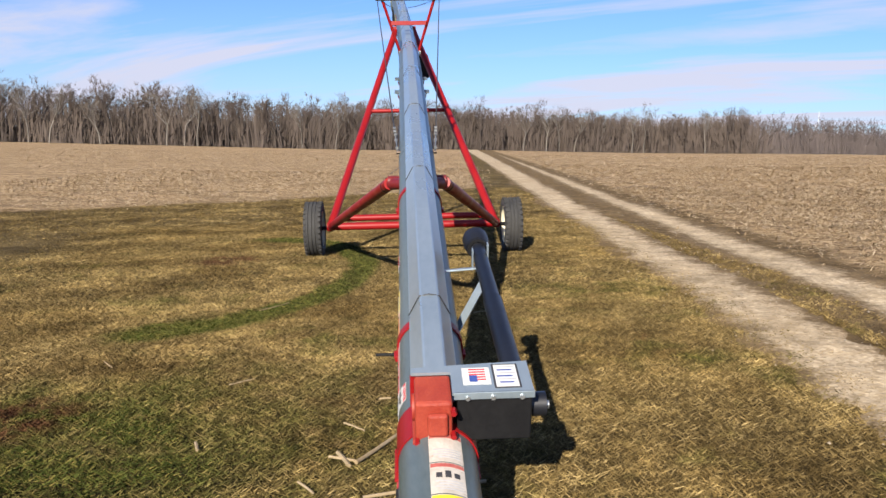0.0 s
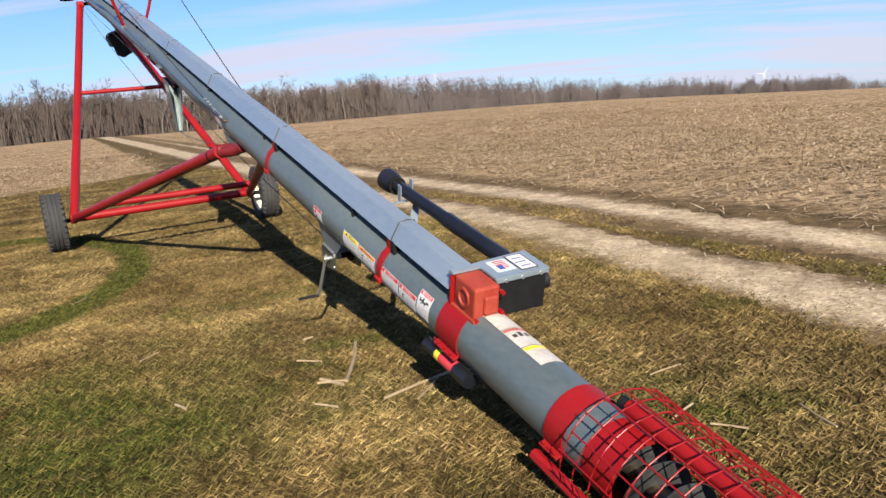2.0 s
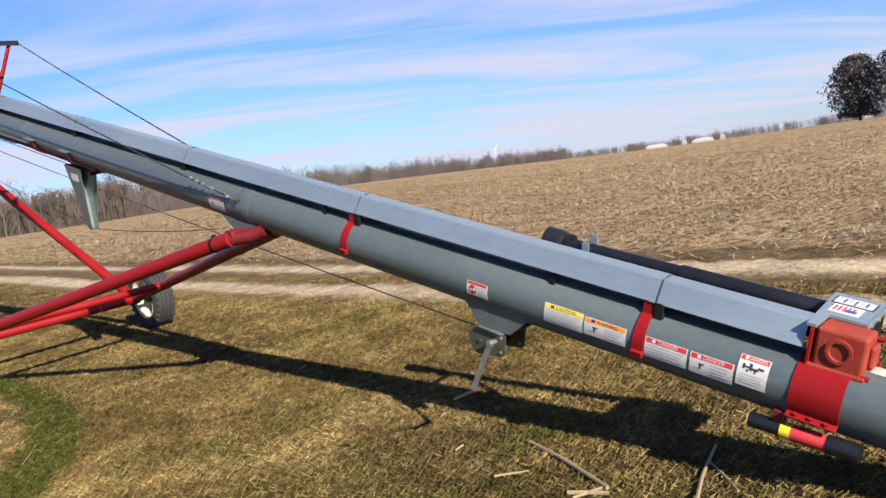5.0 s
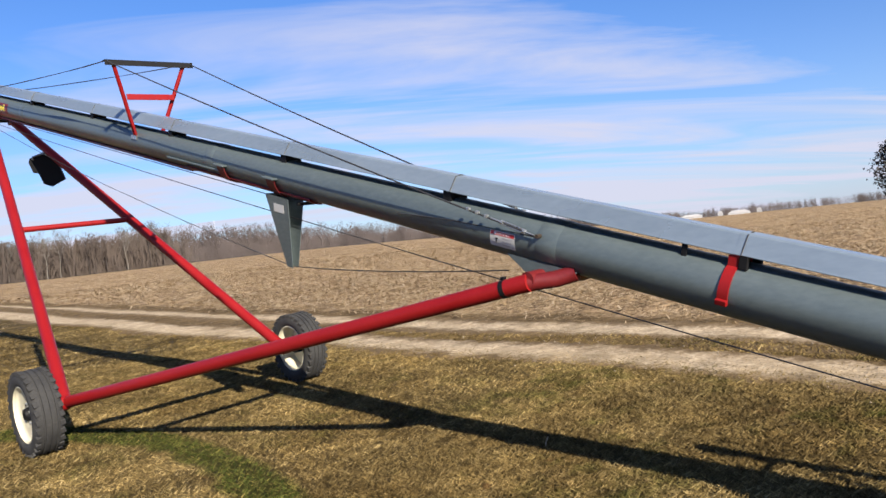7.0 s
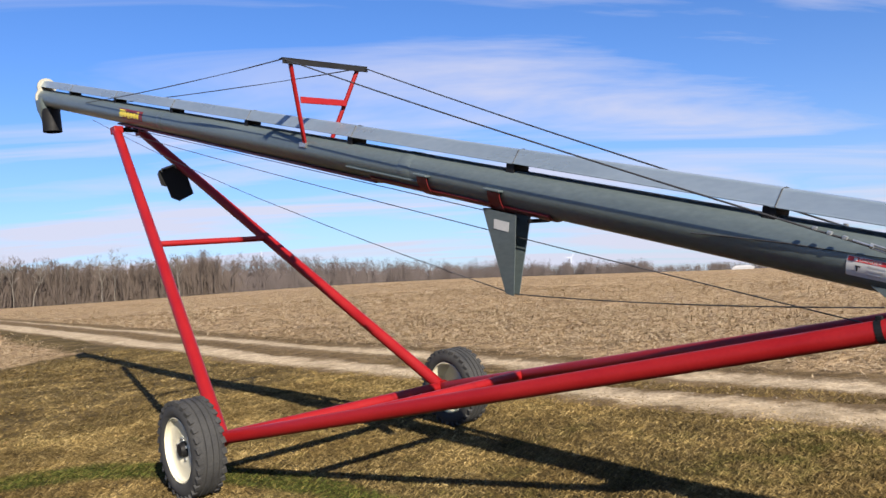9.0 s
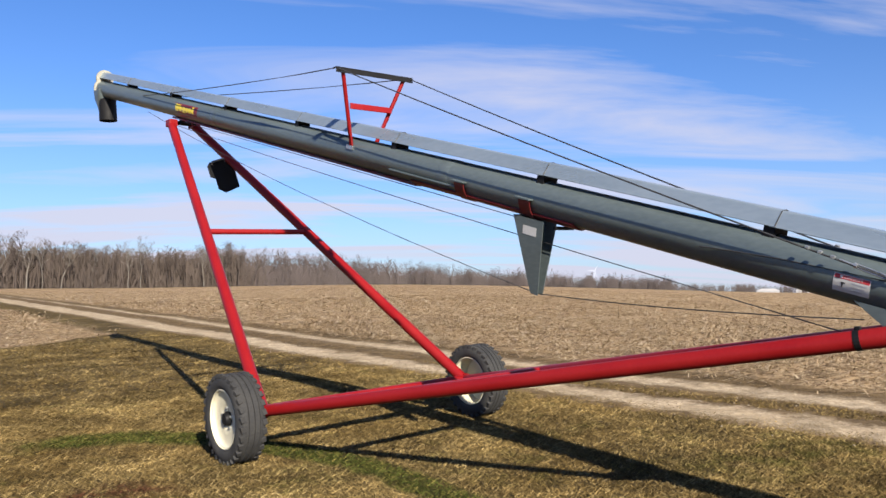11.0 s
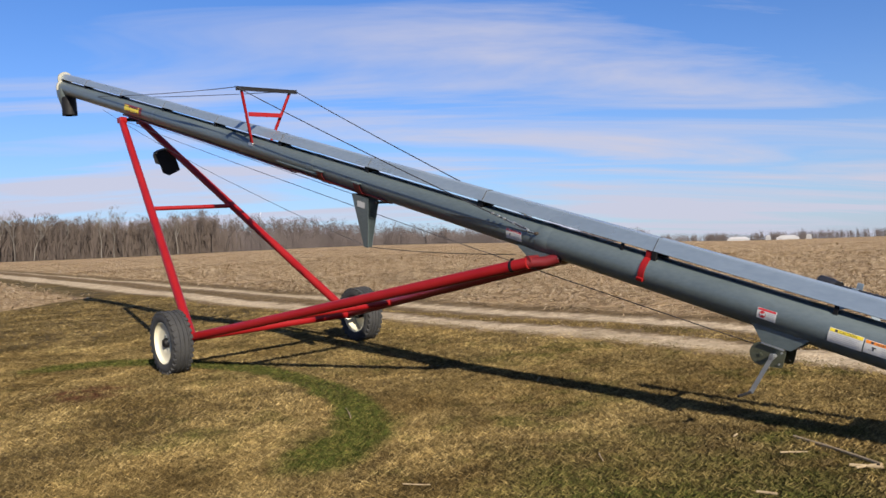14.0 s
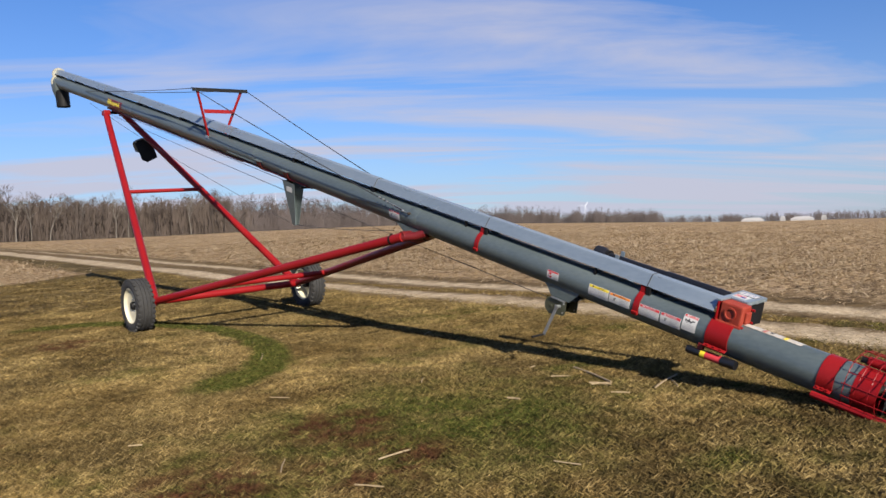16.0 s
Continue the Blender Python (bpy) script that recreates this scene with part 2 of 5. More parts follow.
def bare_mask(nd, lk, mth, pos, x, y):
    """Scuffed rusty soil showing through the turf in a few places."""
    def spot(px, py, r):
        dx_, dy_ = mth("SUBTRACT", x, px), mth("SUBTRACT", y, py)
        return ramp_node(nd, lk, mth("SQRT", mth("ADD", mth("MULTIPLY", dx_, dx_), mth("MULTIPLY", dy_, dy_))), [(r * 0.5, 1.0), (r, 0.0)])
    zone = mth("MAXIMUM", mth("MAXIMUM", spot(-2.25, 6.4, 0.55), spot(-3.0, 6.8, 0.5)), mth("MAXIMUM", spot(-2.04, 7.15, 0.45), spot(-2.2, 12.6, 0.5)))
    rough_ = noise_node(nd, lk, pos, 5.5, 6, 0.75)
    return mth("MULTIPLY", zone, ramp_node(nd, lk, rough_, [(0.44, 0.0), (0.56, 0.9)]))


def ground_material():
    m, nd, lk, bs = nodes_of("dormant grass and stubble ground")
    mth, pos, x, y, n1, n2, wob, fld, verge = ground_zones(nd, lk)
    fine = noise_node(nd, lk, pos, 42, 6, 0.8)
    mid = noise_node(nd, lk, pos, 11, 6, 0.75)
    straw = mix_node(nd, lk, ramp_node(nd, lk, mix_node(nd, lk, 0.5, fine, mid), [(0.40, 0.0), (0.60, 1.0)]), (0.058, 0.041, 0.016), (0.150, 0.106, 0.042))
    brown = mix_node(nd, lk, ramp_node(nd, lk, n1, [(0.42, 0.0), (0.68, 0.7)]), straw, (0.056, 0.038, 0.013))
    rust = mix_node(nd, lk, ramp_node(nd, lk, noise_node(nd, lk, pos, 1.7, 5, 0.7), [(0.66, 0.0), (0.74, 0.6)]), brown, (0.051, 0.019, 0.010))
    tan = ramp_node(nd, lk, noise_node(nd, lk, pos, 1.15, 6, 0.7), [(0.40, 0.70), (0.50, 1.0), (0.62, 1.55)])
    rust = mix_node(nd, lk, 1.0, rust, tan, "MULTIPLY")
    gr = green_mask(nd, lk, mth, pos, x, y, wob)
    grass = mix_node(nd, lk, mth("MULTIPLY", gr, 0.65), rust, mix_node(nd, lk, fine, (0.013, 0.018, 0.003), (0.052, 0.056, 0.012)))
    grass = mix_node(nd, lk, bare_mask(nd, lk, mth, pos, x, y), grass, (0.050, 0.020, 0.011))
    dirt = mix_node(nd, lk, ramp_node(nd, lk, mix_node(nd, lk, 0.5, mid, n2), [(0.40, 0.0), (0.60, 1.0)]), (0.074, 0.049, 0.023), (0.200, 0.138, 0.068))
    base = mix_node(nd, lk, verge, grass, dirt)
    # stubble field: stretched litter over brown soil
    mp = nd.new("ShaderNodeMapping")
    mp.inputs["Scale"].default_value = (1.0, 1.9, 1.0)
    mp.inputs["Rotation"].default_value = (0, 0, 0.4)
    lk.new(pos, mp.inputs["Vector"])
    lit = noise_node(nd, lk, mp.outputs[0], 5.5, 8, 0.8)
    lit2 = noise_node(nd, lk, pos, 0.22, 5, 0.65)
    litf = ramp_node(nd, lk, lit, [(0.42, 0.0), (0.57, 1.0)])
    field = mix_node(nd, lk, litf, (0.105, 0.064, 0.033), (0.52, 0.375, 0.215))
    mp2 = nd.new("ShaderNodeMapping")
    mp2.inputs["Scale"].default_value = (0.35, 1.5, 1.0)
    mp2.inputs["Rotation"].default_value = (0, 0, -0.2)
    lk.new(pos, mp2.inputs["Vector"])
    rows_ = ramp_node(nd, lk, noise_node(nd, lk, mp2.outputs[0], 0.9, 6, 0.75), [(0.40, 0.62), (0.60, 1.2)])
    field = mix_node(nd, lk, 1.0, field, rows_, "MULTIPLY")
    field = mix_node(nd, lk, ramp_node(nd, lk, lit2, [(0.35, 0.0), (0.7, 0.4)]), field, (0.245, 0.170, 0.083))
    lk.new(mix_node(nd, lk, fld, base, field), bs.inputs["Base Color"])
    bs.inputs["Specular IOR Level"].default_value = 0.08
    bs.inputs["Roughness"].default_value = 0.95
    lk.new(bump_node(nd, lk, mix_node(nd, lk, fld, mix_node(nd, lk, 0.5, fine, mid), lit), 0.9, 0.05), bs.inputs["Normal"])
    return m


def grass_material():
    m, nd, lk, bs = nodes_of("dormant grass blades")
    mth, pos, x, y, n1, n2, wob, fld, verge = ground_zones(nd, lk)
    geo = nd.new("ShaderNodeNewGeometry")
    rnd = geo.outputs["Random Per Island"]
    straw = ramp_node(nd, lk, rnd, [(0.0, (0.058, 0.041, 0.015)), (0.35, (0.120, 0.085, 0.033)), (0.75, (0.180, 0.130, 0.053)), (1.0, (0.285, 0.216, 0.102))])
    brown = mix_node(nd, lk, ramp_node(nd, lk, n1, [(0.42, 0.0), (0.68, 0.7)]), straw, mix_node(nd, lk, 1.0, straw, (0.475, 0.418, 0.311), "MULTIPLY"))
    tan = ramp_node(nd, lk, noise_node(nd, lk, pos, 1.15, 6, 0.7), [(0.40, 0.70), (0.50, 1.0), (0.62, 1.55)])
    brown = mix_node(nd, lk, 1.0, brown, tan, "MULTIPLY")
    brown = mix_node(nd, lk, ramp_node(nd, lk, noise_node(nd, lk, pos, 1.7, 5, 0.7), [(0.66, 0.0), (0.74, 0.7)]), brown, (0.104, 0.037, 0.016))
    gr = green_mask(nd, lk, mth, pos, x, y, wob)
    green = ramp_node(nd, lk, rnd, [(0.0, (0.016, 0.022, 0.004)), (0.6, (0.056, 0.066, 0.014)), (1.0, (0.14, 0.112, 0.032))])
    pick = ramp_node(nd, lk, mth("ADD", mth("MULTIPLY", gr, 0.9), mth("MULTIPLY", mth("SUBTRACT", n2, 0.5), 1.4)), [(0.12, 0.0), (0.62, 1.0)])
    speck = ramp_node(nd, lk, noise_node(nd, lk, pos, 27, 5, 0.8), [(0.38, 0.76), (0.62, 1.30)])
    leaf = mix_node(nd, lk, bare_mask(nd, lk, mth, pos, x, y), mix_node(nd, lk, pick, brown, green), (0.060, 0.024, 0.013))
    tuft = ramp_node(nd, lk, noise_node(nd, lk, pos, 9, 6, 0.75), [(0.36, 0.62), (0.50, 1.0), (0.64, 1.38)])
    lk.new(mix_node(nd, lk, 1.0, mix_node(nd, lk, 1.0, leaf, tuft, "MULTIPLY"), speck, "MULTIPLY"), bs.inputs["Base Color"])
    bs.inputs["Specular IOR Level"].default_value = 0.08
    bs.inputs["Roughness"].default_value = 0.8
    return m


def litter_material():
    m, nd, lk, bs = nodes_of("dry corn litter")
    geo = nd.new("ShaderNodeNewGeometry")
    c = ramp_node(nd, lk, geo.outputs["Random Per Island"], [(0.0, (0.105, 0.064, 0.032)), (0.35, (0.31, 0.215, 0.115)), (0.75, (0.49, 0.365, 0.215)), (1.0, (0.64, 0.52, 0.35))])
    lk.new(c, bs.inputs["Base Color"])
    bs.inputs["Specular IOR Level"].default_value = 0.08
    bs.inputs["Roughness"].default_value = 0.8
    return m


def gravel_material():
    """Limestone worn into two tracks; towards each edge it thins out into brown soil."""
    m, nd, lk, bs = nodes_of("pale limestone gravel")
    mth, pos, x, y, n1, n2, wob, fld, verge = ground_zones(nd, lk)
    v = nd.new("ShaderNodeTexVoronoi")
    v.inputs["Scale"].default_value = 34
    lk.new(pos, v.inputs["Vector"])
    stone = ramp_node(nd, lk, v.outputs["Color"], [(0.15, (0.306, 0.234, 0.144)), (0.8, (0.510, 0.410, 0.277))])
    worn = noise_node(nd, lk, pos, 25, 5, 0.7)
    soil = mix_node(nd, lk, worn, (0.070, 0.047, 0.024), (0.213, 0.149, 0.079))
    mid = mix_node(nd, lk, worn, (0.232, 0.172, 0.100), (0.407, 0.318, 0.201))

    def inside(lo, lo_k, hi, hi_k):
        a = mth("SUBTRACT", x, mth("ADD", mth("MULTIPLY", y, lo_k), lo))
        b = mth("SUBTRACT", mth("ADD", mth("MULTIPLY", y, hi_k), hi), x)
        return mth("MINIMUM", a, b)

    far = mth("MULTIPLY", mth("MAXIMUM", mth("SUBTRACT", y, 12.5), 0.0), 0.021)
    first = mth("MINIMUM", mth("ADD", inside(1.42, 0.085, 99.0, 0.0), far), mth("SUBTRACT", mth("ADD", mth("MULTIPLY", y, 0.0775), 2.2), x))
    edge = mth("MAXIMUM", first, inside(2.6, 0.085, 3.3, 0.08))
    rag = mth("ADD", edge, mth("MULTIPLY", mth("SUBTRACT", noise_node(nd, lk, pos, 2.6, 6, 0.75), 0.5), 0.75))
    rag = mth("ADD", rag, mth("MULTIPLY", mth("SUBTRACT", worn, 0.5), 0.35))
    cover = ramp_node(nd, lk, rag, [(0.0, 0.0), (0.20, 1.0)])
    patch = ramp_node(nd, lk, mix_node(nd, lk, 0.4, n1, noise_node(nd, lk, pos, 7, 5, 0.7)), [(0.38, 0.0), (0.54, 1.0)])
    mott = ramp_node(nd, lk, noise_node(nd, lk, pos, 4.0, 7, 0.75), [(0.38, 0.72), (0.62, 1.22)])
    lk.new(mix_node(nd, lk, 1.0, mix_node(nd, lk, cover, soil, mix_node(nd, lk, patch, mid, stone)), mott, "MULTIPLY"), bs.inputs["Base Color"])
    bs.inputs["Specular IOR Level"].default_value = 0.08
    bs.inputs["Roughness"].default_value = 0.93
    lk.new(bump_node(nd, lk, v.outputs["Distance"], 0.3, 0.02), bs.inputs["Normal"])
    return m


M_STONE = surf("loose limestone", (0.24, 0.19, 0.13), (0.42, 0.35, 0.26), 0.9, 0.0, 9, 60, 0.2)
M_GROUND, M_GRASS, M_LITTER, M_GRAVEL = ground_material(), grass_material(), litter_material(), gravel_material()


# ---- builders ----
def part(name, bm, material, parent=None, label="", smooth=False):
    """Links a bmesh as one mesh object, in world coordinates, under a thing or a part."""
    me = bpy.data.meshes.new(name)
    bmesh.ops.recalc_face_normals(bm, faces=bm.faces)
    bm.to_mesh(me)
    bm.free()
    me.materials.append(material)
    ob = new(name, me)
    if smooth:
        me.polygons.foreach_set("use_smooth", [True] * len(me.polygons))
        me.set_sharp_from_angle(angle=radians(40))
    if parent:
        ob.parent = parent
        ob.matrix_parent_inverse = world_of(parent).inverted()
    if label:
        ob["label"] = label
    return ob


def world_of(ob):
    """Where an object stands, by its own parents."""
    return world_of(ob.parent) @ ob.matrix_parent_inverse @ ob.matrix_basis if ob.parent else ob.matrix_basis.copy()


def root(name, at, label, category, group="", kind=""):
    e = new(name)
    e.empty_display_size = 0.2
    e.matrix_basis = Matrix.Translation(at)
    return tagged(e, label, category, group, kind)


def rod(bm, p0, p1, r0, r1=None, seg=14, caps=True):
    """A round bar or cone between two points."""
    p0, p1 = Vector(p0), Vector(p1)
    r1 = r0 if r1 is None else r1
    q = (p1 - p0).to_track_quat("Z", "Y")
    rings = []
    for p, r in ((p0, r0), (p1, r1)):
        rings.append([bm.verts.new(p + q @ Vector((r * math.cos(2 * math.pi * i / seg), r * math.sin(2 * math.pi * i / seg), 0))) for i in range(seg)])
    for i in range(seg):
        j = (i + 1) % seg
        bm.faces.new((rings[0][i], rings[0][j], rings[1][j], rings[1][i]))
    if caps:
        bm.faces.new(rings[0][::-1])
        bm.faces.new(rings[1])


def lathe(bm, m, profile, seg=28, closed=False):
    """Turns (radius, along) pairs round the local z of m."""
    rings = []
    for r, z in profile:
        rings.append([bm.verts.new(m @ Vector((r * math.cos(2 * math.pi * i / seg), r * math.sin(2 * math.pi * i / seg), z))) for i in range(seg)])
    n = len(rings)
    for k in range(n if closed else n - 1):
        a, b = rings[k], rings[(k + 1) % n]
        for i in range(seg):
            j = (i + 1) % seg
            bm.faces.new((a[i], a[j], b[j], b[i]))
    if not closed:
        for ring, (r, _) in ((rings[0], profile[0]), (rings[-1], profile[-1])):
            if r > 1e-5:
                bm.faces.new(ring)


def pipe(bm, pts, r, seg=8):
    """A round wire along a line of points."""
    pts = [Vector(p) for p in pts]
    rings = []
    for k, p in enumerate(pts):
        d = (pts[min(k + 1, len(pts) - 1)] - pts[max(k - 1, 0)])
        q = d.to_track_quat("Z", "Y")
        rings.append([bm.verts.new(p + q @ Vector((r * math.cos(2 * math.pi * i / seg), r * math.sin(2 * math.pi * i / seg), 0))) for i in range(seg)])
    for a, b in zip(rings, rings[1:]):
        best = min(range(seg), key=lambda o: (a[0].co - b[o].co).length)
        for i in range(seg):
            j = (i + 1) % seg
            bm.faces.new((a[i], a[j], b[(j + best) % seg], b[(i + best) % seg]))
    bm.faces.new(rings[0])
    bm.faces.new(rings[-1])


def block(bm, m, lo, hi, bevel=0.0):
    """A box between two corners in the frame of m, with rounded edges."""
    tmp = bmesh.new()
    bmesh.ops.create_cube(tmp, size=1)
    for v in tmp.verts:
        v.co = Vector([(lo[i] + hi[i]) / 2 + v.co[i] * (hi[i] - lo[i]) for i in range(3)])
    if bevel:
        bmesh.ops.bevel(tmp, geom=tmp.edges[:], offset=bevel, segments=2, affect="EDGES", profile=0.5)
    vm = {v: bm.verts.new(m @ v.co) for v in tmp.verts}
    for f in tmp.faces:
        bm.faces.new([vm[v] for v in f.verts])
    tmp.free()


def prism(bm, m, outline, lo, hi, axis=0):
    """An outline of 2D points pushed along an axis of m, from lo to hi."""
    def at(p, d):
        c = list(p)
        c.insert(axis, d)
        return bm.verts.new(m @ Vector(c))
    a, b = [at(p, lo) for p in outline], [at(p, hi) for p in outline]
    n = len(outline)
    for i in range(n):
        j = (i + 1) % n
        bm.faces.new((a[i], a[j], b[j], b[i]))
    bm.faces.new(a[::-1])
    bm.faces.new(b)


def fast_mesh(name, verts, faces, material):
    """A large mesh from arrays of vertices and of faces of one size."""
    me = bpy.data.meshes.new(name)
    verts, faces = np.asarray(verts, np.float32), np.asarray(faces, np.int32)
    k = faces.shape[1]
    me.vertices.add(len(verts))
    me.vertices.foreach_set("co", verts.ravel())
    me.loops.add(faces.size)
    me.loops.foreach_set("vertex_index", faces.ravel())
    me.polygons.add(len(faces))
    me.polygons.foreach_set("loop_start", np.arange(0, faces.size, k, dtype=np.int32))
    me.update(calc_edges=True)
    me.validate()
    me.materials.append(material)
    return me


# ---- ground ----
rng = np.random.default_rng(4)


def axis_steps(lo, hi, step, far):
    out = list(np.arange(lo, hi + 1e-6, step))
    grow, a, b = step, lo, hi
    while b < far:
        grow *= 1.28
        a, b = a - grow, b + grow
        out = [a] + out + [b]
    return np.array(out)


def in_field(x, y):
    right = x - 0.085 * y - 3.75
    left = np.minimum((y - 0.62 * x - 26.2) * 0.85, 0.065 * y + 0.35 - x)
    return np.maximum(right, left)


def lane_edge(y):
    return 1.42 + 0.085 * y - 0.021 * np.maximum(0, y - 12.5)


def ground_height(x, y):
    slope = math.tan(radians(2.4)) * x / (1 + (np.abs(x) / 7) ** 4) ** 0.25
    soft = 0.012 * np.sin(x * 1.3 + 0.4 * y) + 0.010 * np.sin(y * 0.9 - 0.7 * x + 1)
    f = np.clip(in_field(x, y) + 0.2, 0, 1)
    clods = 0.02 * np.sin(x * 5.1 + 1.3 * np.sin(y * 2.3)) * np.sin(y * 4.3 + 1.1 * np.sin(x * 3.1))
    rut = -0.02 * np.exp(-((x - lane_edge(y) - 0.45) / 0.5) ** 2) - 0.02 * np.exp(-((x - 2.95 - 0.083 * y) / 0.35) ** 2)
    fade = np.exp(-((x / 60) ** 2 + ((y - 15) / 80) ** 2))
    # the fields swell gently away from the yard, most towards one low crest, and fall off behind it
    reach, az = np.hypot(x, y - 8), np.degrees(np.arctan2(x + 2, y - 5))
    swell = np.clip((60 - az) / 12, -0.3, 1) + 0.85 * np.exp(-((az - 34) / 11) ** 2)
    fall = swell * 0.0062 * np.maximum(0, np.minimum(reach, 190) - 14) - 0.0055 * np.maximum(0, reach - 190)
    return slope + fall + (soft + f * clods + rut) * fade


gx, gy = axis_steps(-14, 18, 0.22, 2600), axis_steps(-8, 42, 0.22, 2600)
GX, GY = np.meshgrid(gx, gy)
gv = np.stack([GX, GY, ground_height(GX, GY)], -1).reshape(-1, 3)
nx, ny = len(gx), len(gy)
idx = np.arange(nx * ny).reshape(ny, nx)
gf = np.stack([idx[:-1, :-1], idx[:-1, 1:], idx[1:, 1:], idx[1:, :-1]], -1).reshape(-1, 4)
ground = tagged(new("ground", fast_mesh("ground", gv, gf, M_GROUND)), "dormant brown lawn running into harvested stubble fields", "ground", kind="structure")
ground.data.polygons.foreach_set("use_smooth", [True] * len(ground.data.polygons))


def track(name, lo, hi, parent):
    """A worn gravel wheel track with ragged edges, just proud of the soil."""
    ys = np.concatenate([np.arange(-9, 40, 0.12), np.arange(40, 230, 1.5)])
    cols = 9
    rows = []
    for y in ys:
        a = lo(y) - 0.16 + rng.normal(0, 0.05) + 0.14 * math.sin(y * 1.1) * math.sin(y * 0.37)
        b = hi(y) + 0.14 + rng.normal(0, 0.05) + 0.14 * math.sin(y * 0.9 + 1) * math.sin(y * 0.53)
        rows.append(np.linspace(a, b, cols))
    X = np.array(rows)
    Y = np.repeat(ys[:, None], cols, 1)
    edge = np.abs(np.linspace(-1, 1, cols))[None, :] ** 6
    Z = ground_height(X, Y) + 0.014 + 0.003 * rng.normal(0, 1, X.shape) - 0.030 * edge
    v = np.stack([X, Y, Z], -1).reshape(-1, 3)
    i = np.arange(X.size).reshape(X.shape)
    f = np.stack([i[:-1, :-1], i[:-1, 1:], i[1:, 1:], i[1:, :-1]], -1).reshape(-1, 4)
    ob = new(name, fast_mesh(name, v, f, M_GRAVEL))
    ob.data.polygons.foreach_set("use_smooth", [True] * len(ob.data.polygons))
    ob.parent = parent
    return ob


road = root("road", (0, 0, 0), "two pale gravel wheel tracks of a farm lane between lawn and field", "road", kind="structure")
track("wheel_track", lane_edge, lambda y: 2.2 + 0.0775 * y, road)
track("wheel_track", lambda y: 2.6 + 0.085 * y, lambda y: 3.3 + 0.08 * y, road)


def strips(n, x, y, z, length, width, lift, bend, yaw):
    """Bent flat blades as two-triangle-long strips: arrays in, vertices and triangles out."""
    dx, dy = np.cos(yaw), np.sin(yaw)
    px, py = -dy * width / 2, dx * width / 2
    mx, my, mz = x + dx * length * 0.5, y + dy * length * 0.5, z + lift
    tx, ty, tz = x + dx * length, y + dy * length, z + lift * bend
    v = np.stack([np.stack([x - px, y - py, z], -1), np.stack([x + px, y + py, z], -1),
                  np.stack([mx - px, my - py, mz], -1), np.stack([mx + px, my + py, mz], -1),
                  np.stack([tx, ty, tz], -1)], 1).reshape(-1, 3)
    b = (np.arange(n) * 5)[:, None, None]
    f = (np.array([[0, 1, 3], [0, 3, 2], [2, 3, 4]])[None] + b).reshape(-1, 3)
    return v, f


def blades(n, x, y, z, length, width, lift, yaw):
    """Fine grass blades, one triangle each."""
    dx, dy = np.cos(yaw), np.sin(yaw)
    px, py = -dy * width / 2, dx * width / 2
    v = np.stack([np.stack([x - px, y - py, z], -1), np.stack([x + px, y + py, z + lift * 0.3], -1), np.stack([x + dx * length, y + dy * length, z + lift], -1)], 1).reshape(-1, 3)
    return v, np.arange(n * 3).reshape(-1, 3)


def scatter(n, x0, x1, y0, y1, keep):
    x, y = rng.uniform(x0, x1, n), rng.uniform(y0, y1, n)
    k = keep(x, y)
    return x[k], y[k]


def lawn_keep(x, y):
    road_edge = lane_edge(y) + 0.16
    edge = rng.normal(0, 0.25, len(x))
    strip = (x > 2.22 + 0.0775 * y) & (x < 2.62 + 0.085 * y) & (rng.random(len(x)) < 0.55)
    return (in_field(x, y) + edge < 0) & ((x + edge * 0.7 < road_edge) | strip)


gxs, gys = [], []
for n, box, soft in ((780000, (-5.2, 3.0, 2.4, 10.6), 1.4), (430000, (-5.4, 3.6, 8.0, 17.6), 1.6), (170000, (-10, 3.2, 14.5, 28), 2.5), (60000, (-13, 3.0, -5, 16), 4.0)):
    # each drift of grass thins out towards its rim
    a, b = scatter(n, *box, lambda x, y: lawn_keep(x, y) & (np.minimum.reduce([x - box[0], box[1] - x + soft, y - box[2], box[3] - y]) > soft * rng.random(len(x))))
    gxs.append(a)
    gys.append(b)
x, y = np.concatenate(gxs), np.concatenate(gys)
n = len(x)
v, f = blades(n, x, y, ground_height(x, y) - 0.004, rng.uniform(0.016, 0.046, n) * np.clip(y / 11, 1, 1.6), rng.uniform(0.0012, 0.0028, n) * np.clip(1 + (y - 9) * 0.22, 1, 4.5),
              rng.uniform(0.004, 0.032, n), rng.uniform(0, 6.283, n))
tagged(new("lawn_grass", fast_mesh("lawn_grass", v, f, M_GRASS)), "short matted straw-brown winter grass with green patches", "grass", kind="stuff")

# corn litter over the stubble on both sides
lx, ly = [], []
for n, box in ((90000, (3.8, 15, -2, 26)), (90000, (5.5, 36, 0, 52)), (44000, (-14, 5, 17, 46))):
    a, b = scatter(n, *box, lambda x, y: in_field(x, y) + rng.normal(0, 0.35, len(x)) > 0)
    lx.append(a)
    ly.append(b)
for n, box in ((34000, (6, 75, 0, 110)), (26000, (-60, 8, 22, 110))):
    a, b = scatter(n, *box, lambda x, y: in_field(x, y) > 0.5)
    lx.append(a)
    ly.append(b)
x, y = np.concatenate(lx), np.concatenate(ly)
n = len(x)
big = np.clip(np.hypot(x + 3, y - 6) / 15, 0.7, 4.0)
v, f = strips(n, x, y, ground_height(x, y) + rng.uniform(0, 0.02, n), rng.uniform(0.07, 0.42, n) * big ** 0.6, rng.uniform(0.005, 0.017, n) * big ** 0.8,
              rng.uniform(0.0, 0.045, n) * big ** 0.5, rng.uniform(-0.3, 1.2, n), rng.uniform(0, 6.283, n))
